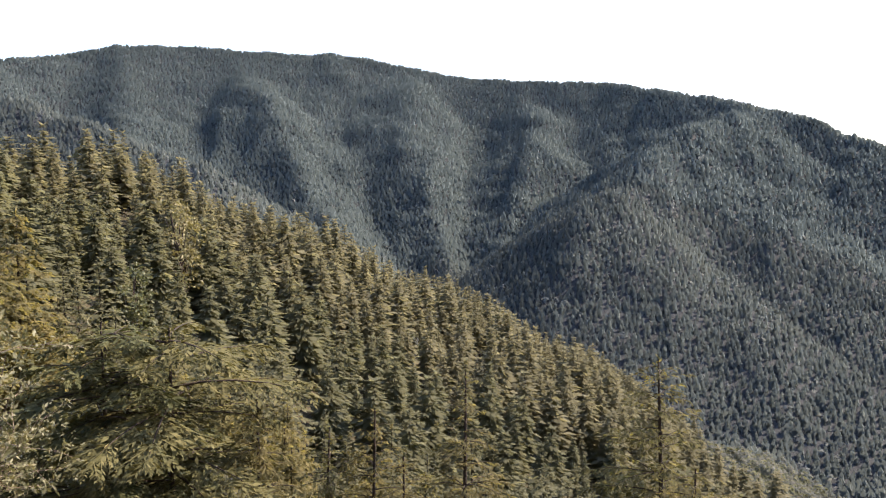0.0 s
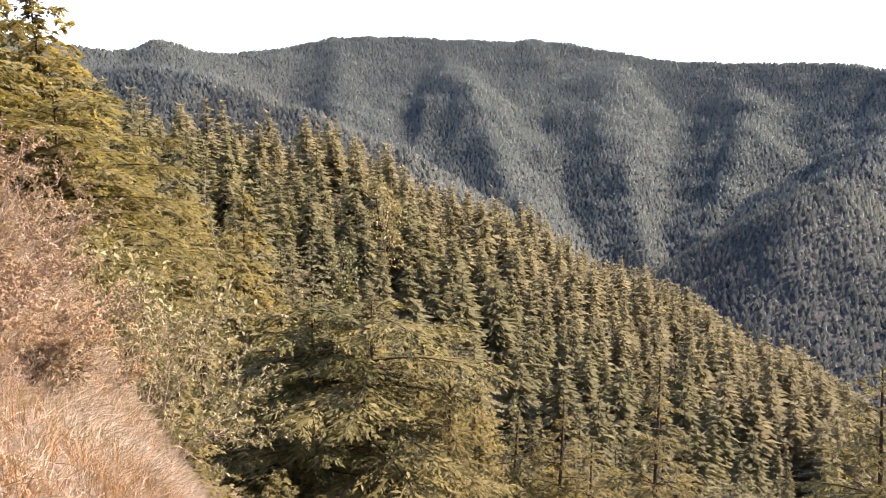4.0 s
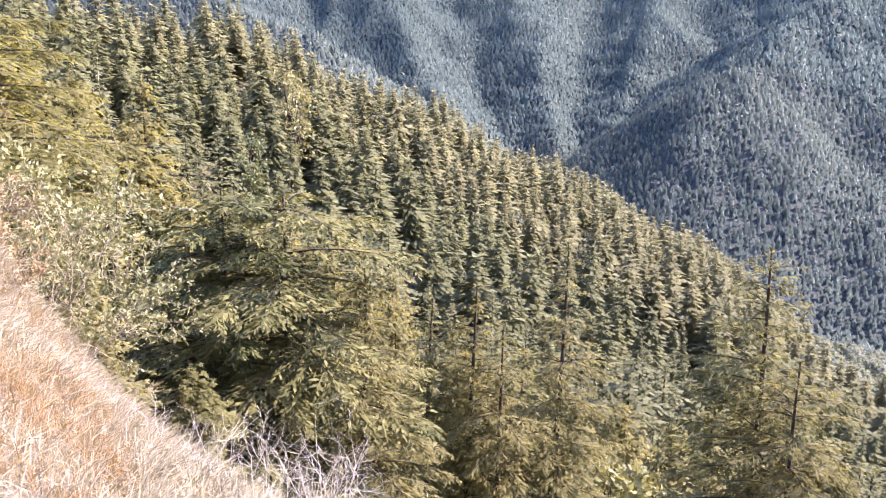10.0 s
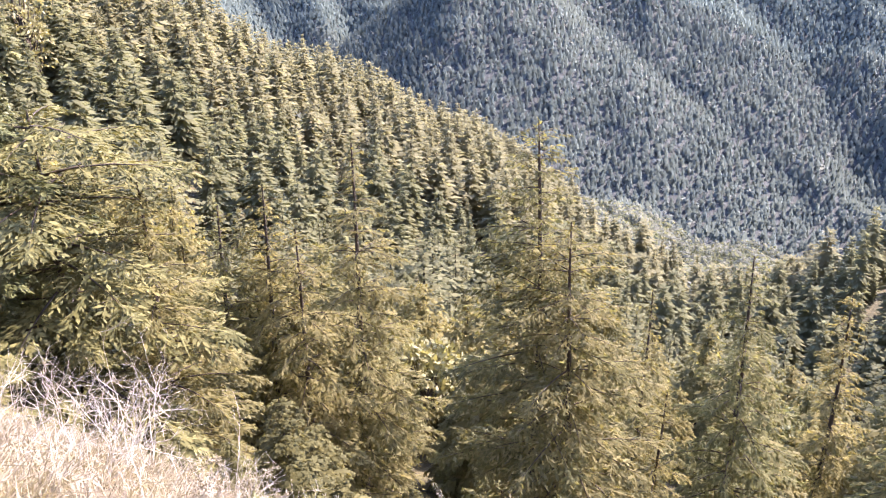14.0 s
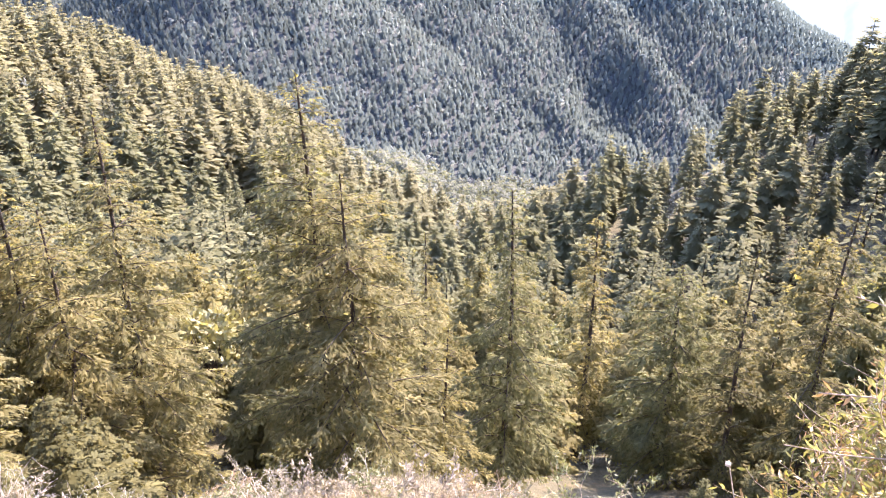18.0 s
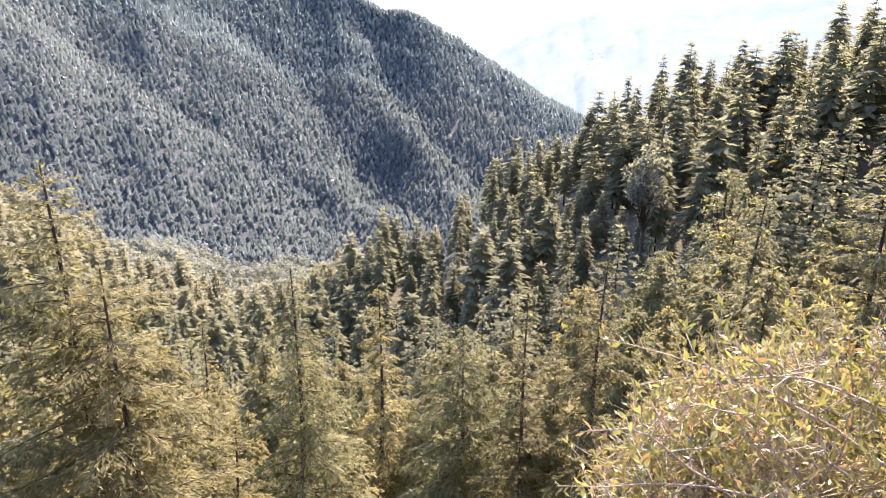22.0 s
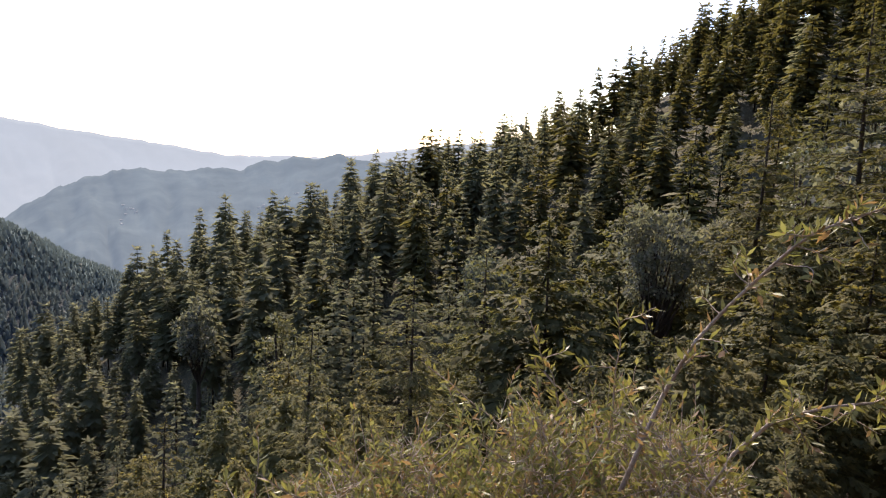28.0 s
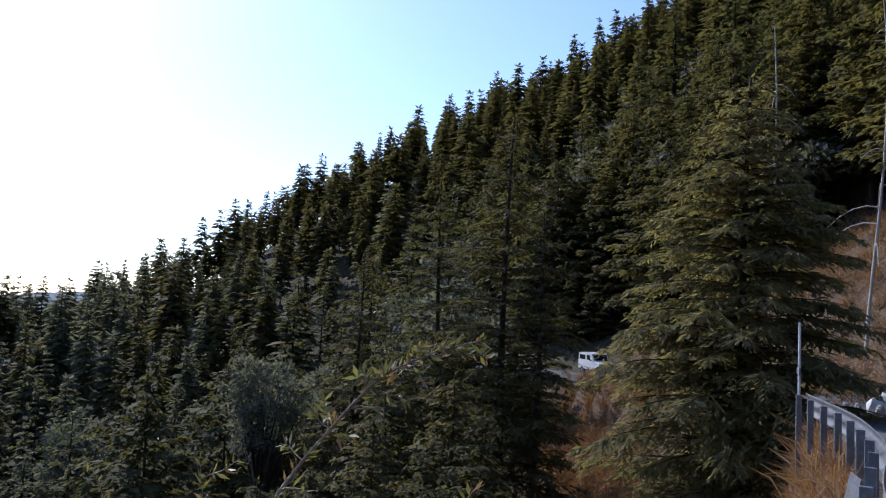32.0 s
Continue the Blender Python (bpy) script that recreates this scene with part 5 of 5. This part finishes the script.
grass("verge_grass", "rust-brown dry grass below the guard rail", 80, 99.0, 8.5, 26.0, 36000, 0.34, 0.007, RUST, 6, lambda az, r, g: near_road(*polar(az, r))[0] > 3.0, 0.7)
grass("bend_grass", "rust-brown bracken on the slope under the far bend", 78, 89, 36.0, 70.0, 30000, 0.8, 0.03, RUST, 14, lambda az, r, g: near_road(*polar(az, r))[0] > 3.0, 0.7)
grass("edge_brush", "low bleached brush along the edge of the drop", -66, 5, 3.2, 9.5, 42000, 0.26, 0.006, BRUSH, 12, None, 0.9)


# ---- shrubs ----
def branching(g, start, way, length, radius, depth, spread, up, paths, radii, steps=6):
    """Grows one twig and its side twigs into the lists; every path has the same number of points."""
    p, w = np.array(start, float), unit(np.array(way, float))
    pts = [p.copy()]
    for _ in range(steps - 1):
        w = unit(w + g.normal(0, 0.16, 3) + np.array([0, 0, up]))
        p = p + w * length / (steps - 1)
        pts.append(p.copy())
    paths.append(pts)
    radii.append(np.linspace(radius, radius * 0.35, steps))
    if depth:
        for _ in range(g.integers(2, 5)):
            k = g.integers(1, steps)
            side = unit(w + g.normal(0, spread, 3))
            branching(g, pts[k], side, length * g.uniform(0.45, 0.7), radius * 0.55, depth - 1, spread, up, paths, radii, steps)


def bare_shrub(label, az, r, height, seed, mat, stems=7, depth=3):
    g = np.random.default_rng(seed)
    e = thing("bare_shrub", label, "shrub", "bare shrubs")
    for _ in range(stems):
        P, Rr = [], []
        a = g.uniform(0, 6.28)
        branching(g, (0.12 * math.cos(a), 0.12 * math.sin(a), 0), (math.cos(a) * 0.7, math.sin(a) * 0.7, 0.9), height * g.uniform(0.5, 0.75), 0.0055 * height ** 0.5, depth, 0.75, 0.05, P, Rr)
        under("stem", raw_mesh("stem", *tubes(P, Rr, 4), mat, smooth=True), e)
    e.matrix_world = stand(az, r, 0.05)
    return e


bare_shrub("leafless shrub with bleached silvery twigs", -51.0, 7.4, 1.5, 1, PALE_WOOD, 8)
bare_shrub("leafless shrub with thin pale twigs", -57.0, 7.6, 1.1, 2, PALE_WOOD, 6)
bare_shrub("low leafless shrub with pale twigs", -45.5, 7.0, 1.0, 3, PALE_WOOD, 6)
bare_shrub("low leafless shrub on the edge", -61.5, 7.6, 0.9, 4, PALE_WOOD, 6)
bare_shrub("low leafless shrub on the edge", -39.0, 6.4, 0.8, 6, PALE_WOOD, 6)
for k, (az_, r_, h_) in enumerate([(-63.5, 6.6, 0.8), (-60.0, 6.2, 0.8), (-57.5, 6.8, 0.9), (-55.0, 6.0, 0.8), (-53.5, 7.0, 1.1), (-48.5, 6.4, 0.8), (-43.0, 6.2, 0.7), (-58.5, 5.2, 0.6), (-52.0, 5.4, 0.6), (-46.5, 5.6, 0.6), (-35.0, 6.0, 0.6), (-28.0, 5.8, 0.55)]):
    bare_shrub("bleached leafless shrub on the edge of the drop", az_, r_, h_, 50 + k, PALE_WOOD, 8)
bare_shrub("twiggy grey-brown shrub on the bank", -76.0, 10.2, 0.8, 7, TWIG, 9)
bare_shrub("twiggy grey-brown shrub on the bank", -79.0, 9.0, 0.75, 8, TWIG, 9)
bare_shrub("twiggy grey-brown shrub on the bank", -82.0, 8.5, 0.7, 9, TWIG, 8)

for k, (az_, r_, h_) in enumerate([(-83.0, 7.4, 0.7), (-80.0, 7.2, 0.7), (-77.5, 7.6, 0.65), (-85.5, 8.0, 0.8), (-79.0, 6.6, 0.5), (-82.0, 6.4, 0.5), (-75.2, 8.0, 0.6), (-74.0, 8.6, 0.6), (-72.0, 8.4, 0.5), (-70.0, 7.6, 0.45), (-67.0, 7.4, 0.4)]):
    bare_shrub("twiggy brown shrub on the bank", az_, r_, h_, 20 + k, TWIG, 10, 2)


def leafy_shrub(label, az, r, height, spread, leaves, leaf, mat, seed, stems=14, group="dry shrubs", sink=0.05, wood=None):
    """A rounded shrub: thin stems with small leaves along them."""
    g = np.random.default_rng(seed)
    e = thing("leafy_shrub", label, "shrub", group)
    P, Rr = [], []
    for _ in range(stems):
        a = g.uniform(0, 6.28)
        branching(g, (0.1 * math.cos(a), 0.1 * math.sin(a), 0), (math.cos(a) * spread, math.sin(a) * spread, 1), height * g.uniform(0.6, 0.9), 0.010 * height ** 0.5, 2, 0.7, 0.02, P, Rr, 4)
    tagged(under("branchwork", raw_mesh("branchwork", *tubes(P, Rr, 3), wood or TWIG, smooth=True), e), kind="stuff")
    P = np.array(P)
    k = g.integers(0, len(P), leaves)
    s = g.uniform(0.25, 1, leaves) * (P.shape[1] - 1)
    j = np.minimum(s.astype(int), P.shape[1] - 2)
    t = (s - j)[:, None]
    p = P[k, j] * (1 - t) + P[k, j + 1] * t + g.normal(0, 0.012, (leaves, 3))
    w = unit(unit(P[k, j + 1] - P[k, j]) * 0.7 + g.normal(0, 0.6, (leaves, 3)))
    sd = unit(np.cross(w, g.normal(0, 1, (leaves, 3))))
    ln = leaf * g.uniform(0.6, 1.35, leaves)
    v = sprays(p, w, sd, ln, ln * 0.38, 0.12)
    tagged(under("foliage", raw_mesh("foliage", v, quads(v), mat), e), kind="stuff")
    e.matrix_world = stand(az, r, sink)
    return e


for k, (az_, r_, h_, m_) in enumerate([(-76.5, 10.6, 0.95, SHRUB_DRY), (-79.0, 10.2, 0.9, SHRUB_DRY), (-81.5, 10.0, 0.8, SHRUB_DRY), (-74.4, 9.8, 0.8, SHRUB_DRY), (-84.5, 10.4, 0.7, SHRUB_DRY), (-72.8, 9.2, 0.7, SHRUB_DRY),
                                      (-78.0, 8.6, 0.8, SHRUB_DRY), (-75.4, 8.8, 0.7, SHRUB_DRY), (-81.0, 8.2, 0.7, SHRUB_DRY), (-71.5, 13.0, 2.4, OAK), (-74.0, 15.0, 2.6, OAK), (-69.6, 12.0, 1.6, OAK), (-84.0, 7.6, 0.75, SHRUB_DRY), (-81.0, 7.0, 0.6, SHRUB_DRY), (-78.2, 7.2, 0.6, SHRUB_DRY), (-86.5, 8.4, 0.8, SHRUB_DRY), (-76.0, 7.6, 0.55, SHRUB_DRY)]):
    leafy_shrub("dry brown-leaved shrub on the bank" if m_ is SHRUB_DRY else "pale leafy shrub behind the bank", az_, r_, h_, 0.8, 3400, 0.045 if m_ is SHRUB_DRY else 0.085, m_, 300 + k, 13)
for k, az_ in enumerate(range(-46, 8, 5)):
    leafy_shrub("low sun-bleached shrub on the edge of the drop", az_ + (k * 7 % 5) * 0.5, 5.6 + (k * 3 % 4) * 0.35, 0.36 + (k * 5 % 4) * 0.07, 0.9, 1300, 0.055, BRUSH if k % 3 else OAK, 330 + k, 9, "edge shrubs")

for k in range(18):
    leafy_shrub("bleached twiggy brush on the edge of the drop", -48 + k * 3.0 + (k * 7 % 5) * 0.4, 6.2 + (k * 5 % 7) * 0.32, 0.34 + (k * 3 % 5) * 0.05, 1.0, 1500, 0.04, (BRUSH, BRUSH, SHRUB_DRY, OAK)[k % 4], 360 + k, 10, "edge shrubs", 0.05, PALE_WOOD)
for k, (az_, r_) in enumerate([(6, 6.4), (9, 7.4), (11.5, 6.6), (8, 9.0), (3.5, 7.6)]):
    leafy_shrub("grey-green leafy shrub below the edge", az_, r_, 0.9 + (k * 3 % 4) * 0.12, 0.9, 1800, 0.06, OAK if k % 2 else SILVER, 440 + k, 10, "edge shrubs")
for k, (az_, r_, h_) in enumerate([(81.2, 60, 2.6), (82.4, 56, 2.4), (83.8, 60, 2.6), (85.2, 54, 2.4), (86.4, 48, 2.2), (84.6, 46, 2.2), (81.8, 50, 2.4), (80.2, 54, 2.4), (86.8, 40, 2.0), (83.4, 43, 2.0), (85.4, 76, 2.4), (86.8, 68, 2.4), (88.4, 62, 2.2), (98.6, 30, 1.8), (99.6, 32, 2.0), (100.6, 34, 2.2), (97.8, 33, 1.8), (99.2, 37, 2.2), (88, 16, 1.0), (86, 17, 1.6), (84, 24, 1.8), (88.5, 24, 1.6), (82, 32, 2.0), (85, 40, 2.0), (80.5, 46, 2.2), (83.5, 52, 2.0)]):
    leafy_shrub("rust-leaved dry shrub on the slope below the road", az_, r_, h_, 0.9, 2200, 0.05 + 0.0012 * r_, RUST, 400 + k, 10, "slope shrubs")


# ---- the big leafy shrub beside the standpoint ----
def near_shrub():
    g = np.random.default_rng(77)
    e = thing("flowering_shrub", "large arching shrub with narrow yellow-green leaves and thorny grey stems", "shrub")

    def tip_line(az):
        return np.interp(az, [19, 21, 23.5, 26, 30, 35, 43, 52, 58, 62, 68, 74, 80], [-40, -35, -28.5, -25, -22, -19.5, -16, -14.3, -14.2, -16, -20, -23, -25])

    def at(az, el, r):
        x, y = polar(az, r * math.cos(radians(el)))
        return np.array([x, y, 1.6 + r * math.sin(radians(el))])

    def stem(path, radius, leaves, leaf, twigs, reach=(0.15, 0.42)):
        q = np.linspace(0, 1, len(path))
        b = under("branch", raw_mesh("branch", *tubes(np.array(path)[None], np.interp(q, [0, 1], [radius, radius * 0.3])[None], 5), TWIG, smooth=True), e)
        path = np.array(path)
        TP, TR = [], []
        for _ in range(twigs):
            k = g.integers(1, len(path) - 1)
            w = unit(path[k + 1] - path[k])
            branching(g, path[k], unit(w * 0.6 + g.normal(0, 0.65, 3)), g.uniform(*reach), 0.0028, 0, 0.6, 0.0, TP, TR, len(path))
        if TP:
            tagged(under("twigwork", raw_mesh("twigwork", *tubes(TP, TR, 3), TWIG, smooth=True), b), kind="stuff")
        allp = np.array([path, *TP])
        k = g.integers(0, len(allp), leaves)
        k[: leaves // 5] = 0
        s = g.uniform(0.2 if len(TP) else 0.05, 1, leaves) * (len(path) - 1)
        j = np.minimum(s.astype(int), len(path) - 2)
        t = (s - j)[:, None]
        p = allp[k, j] * (1 - t) + allp[k, j + 1] * t
        w0 = unit(allp[k, j + 1] - allp[k, j])
        w = unit(w0 * g.uniform(0.35, 0.9, leaves)[:, None] + unit(np.cross(w0, g.normal(0, 1, (leaves, 3)))) * 0.8 + np.array([0, 0, 0.15]))
        sd = unit(np.cross(w, g.normal(0, 1, (leaves, 3))))
        ln = leaf * g.uniform(0.5, 1.25, leaves)
        v = sprays(p, w, sd, ln, ln * g.uniform(0.22, 0.35, leaves), 0.12)
        tagged(under("foliage", raw_mesh("foliage", v, quads(v), SHRUB), b), kind="stuff")

    def arch(a, b, sag, n=8, wobble=0.02):
        q = np.linspace(0, 1, n)[:, None]
        p = a * (1 - q) + b * q + np.array([0, 0, 1.0]) * sag * np.sin(q * np.pi)
        return p + np.cumsum(g.normal(0, wobble, (n, 3)), 0) * (q > 0)

    for k in range(175):
        az = g.uniform(21, 76)
        el = tip_line(az) - abs(g.normal(0, 8)) - 1.2
        r = g.uniform(2.3, 3.5)
        az0 = 48 + (az - 48) * 0.45 + g.normal(0, 6)
        rr = g.uniform(2.6, 3.6)
        x0, y0 = polar(az0, rr)
        root = np.array([x0, y0, float(ground_z(np.array([x0]), np.array([y0]))[0]) - 0.05])
        stem(arch(root, at(az, el, r), g.uniform(0.0, 0.2)), g.uniform(0.003, 0.007), 1450, 0.034, 30)
    # the close thicket of fine twigs inside
    n = 15000
    az, q = g.uniform(22, 76, n), g.uniform(0, 1, n) ** 1.1
    el, r = tip_line(az) - 4.5 - 16 * q, g.uniform(2.3, 3.6, n)
    keep = fractal(az, el + 3 * r, 5.0, 3) > 0.05
    az, el, r, n = az[keep], el[keep], r[keep], int(keep.sum())
    x, y = polar(az, r * np.cos(np.radians(el)))
    p0 = np.stack([x, y, 1.6 + r * np.sin(np.radians(el))], -1)
    w = unit(g.normal(0, 1, (n, 3)) + np.array([0, 0, 0.35]))
    ln = g.uniform(0.06, 0.2, n)[:, None]
    mid = p0 + w * ln * 0.5 + g.normal(0, 0.012, (n, 3))
    tip = p0 + w * ln
    v, f = tubes(np.stack([p0, mid, tip], 1), np.array([[0.0022, 0.0016, 0.0008]]) * np.ones((n, 1)), 3)
    tagged(under("thicket", raw_mesh("thicket", v, f, TWIG, smooth=True), e, "mesh of fine dry brown twigs"), kind="stuff")
    k = g.integers(0, n, 6 * n)
    w2 = unit(w[k] * 0.6 + g.normal(0, 0.6, (6 * n, 3)))
    ll = 0.031 * g.uniform(0.6, 1.3, 6 * n)
    v = sprays(p0[k] + w[k] * ln[k] * g.uniform(0.2, 1, 6 * n)[:, None], w2, unit(np.cross(w2, g.normal(0, 1, (6 * n, 3)))), ll, ll * 0.28, 0.12)
    tagged(under("small_leaves", raw_mesh("small_leaves", v, quads(v), SHRUB), e), kind="stuff")
    # long shoots that reach out of the shrub
    for az0, el0, az1, el1, r, sag in [(52, -24, 41.5, -14.8, 2.6, 0.06), (46, -30, 22.5, -23.6, 2.4, 0.1), (50, -33, 19.0, -34.8, 2.3, 0.1), (44, -27, 24.5, -27.5, 2.4, 0.1), (52, -22, 48.6, -12.4, 2.6, 0.03), (55, -25, 55.6, -10.8, 2.6, 0.03),
                                       (40, -30, 27, -29, 2.2, 0.06), (36, -36, 21.5, -31.0, 2.3, 0.1)]:
        stem(arch(at(az0, el0, r + 0.25), at(az1, el1, r), sag, 10, 0.008), 0.005, 150, 0.038, 7, (0.08, 0.25))
    for line in ([(56.0, -23), (58.7, -15.7), (60.6, -11.9), (64.2, -7.5), (66.6, -4.8), (70.2, -3.0), (73.6, -2.0)], [(60.0, -26), (63.0, -19.8), (65.5, -17.0), (68.7, -15.5), (71.8, -14.6), (74.6, -14.2)]):
        q = np.linspace(0, len(line) - 1, 14)
        az1, el1 = (np.interp(q, range(len(line)), [p[k] for p in line]) for k in (0, 1))
        stem([at(a1, e1, 2.5) for a1, e1 in zip(az1, el1)], 0.008, 460, 0.044, 22, (0.05, 0.2))
    # a dry seed stalk beside it
    x0, y0 = polar(25.0, 2.2)
    root = np.array([x0, y0, float(ground_z(np.array([x0]), np.array([y0]))[0])])
    st = thing("seed_stalk", "single pale dry seed stalk at the edge", "stalk")
    under("stem", raw_mesh("stem", *tubes(arch(root, at(15.6, -36.6, 2.2), 0.0, 8, 0.003)[None], np.linspace(0.0028, 0.0014, 8)[None], 4), PALE_WOOD, smooth=True), st)
    bm = bmesh.new()
    bmesh.ops.create_icosphere(bm, subdivisions=1, radius=0.008)
    bmesh.ops.translate(bm, vec=at(15.6, -36.5, 2.2), verts=bm.verts)
    part("seed_head", bm, PALE_WOOD, st)


near_shrub()


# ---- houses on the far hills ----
# house walls glow faintly with the same painted haze as the hills
HOUSE = haze("haze_glow_house_wall", (0.20, 0.19, 0.18), (0.062, 0.074, 0.090), 0.02)


def far_houses():
    g = np.random.default_rng(5)
    hills = bpy.data.objects["backdrop_hills"]
    vs = np.empty(len(hills.data.vertices) * 3, np.float32)
    hills.data.vertices.foreach_get("co", vs)
    vs = vs.reshape(-1, 3)
    az = np.degrees(np.arctan2(vs[:, 0], vs[:, 1]))
    r = np.hypot(vs[:, 0], vs[:, 1])
    ok = np.flatnonzero((az > 13) & (az < 40) & (r < 3250) & (r > 2300))
    hubs = g.choice(ok, 9, replace=False)
    for hub in hubs:
        for _ in range(int(g.integers(4, 9))):
            p = vs[hub] + np.array([g.normal(0, 70), g.normal(0, 70), 0])
            near = ok[np.argmin(np.hypot(vs[ok, 0] - p[0], vs[ok, 1] - p[1]))]
            e = thing("far_house", "tiny pale house on the distant hazy hillside", "house", "far houses")
            w, d, h = g.uniform(8, 15), g.uniform(7, 10), g.uniform(4, 7)
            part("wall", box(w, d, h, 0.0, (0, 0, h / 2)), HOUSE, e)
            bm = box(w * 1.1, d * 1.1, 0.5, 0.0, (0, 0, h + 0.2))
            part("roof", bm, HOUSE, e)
            e.matrix_world = Matrix.Translation((vs[near][0], vs[near][1], vs[near][2] - 1.5)) @ pose(0, 0, 0, 0, 0, g.uniform(0, 180))


far_houses()
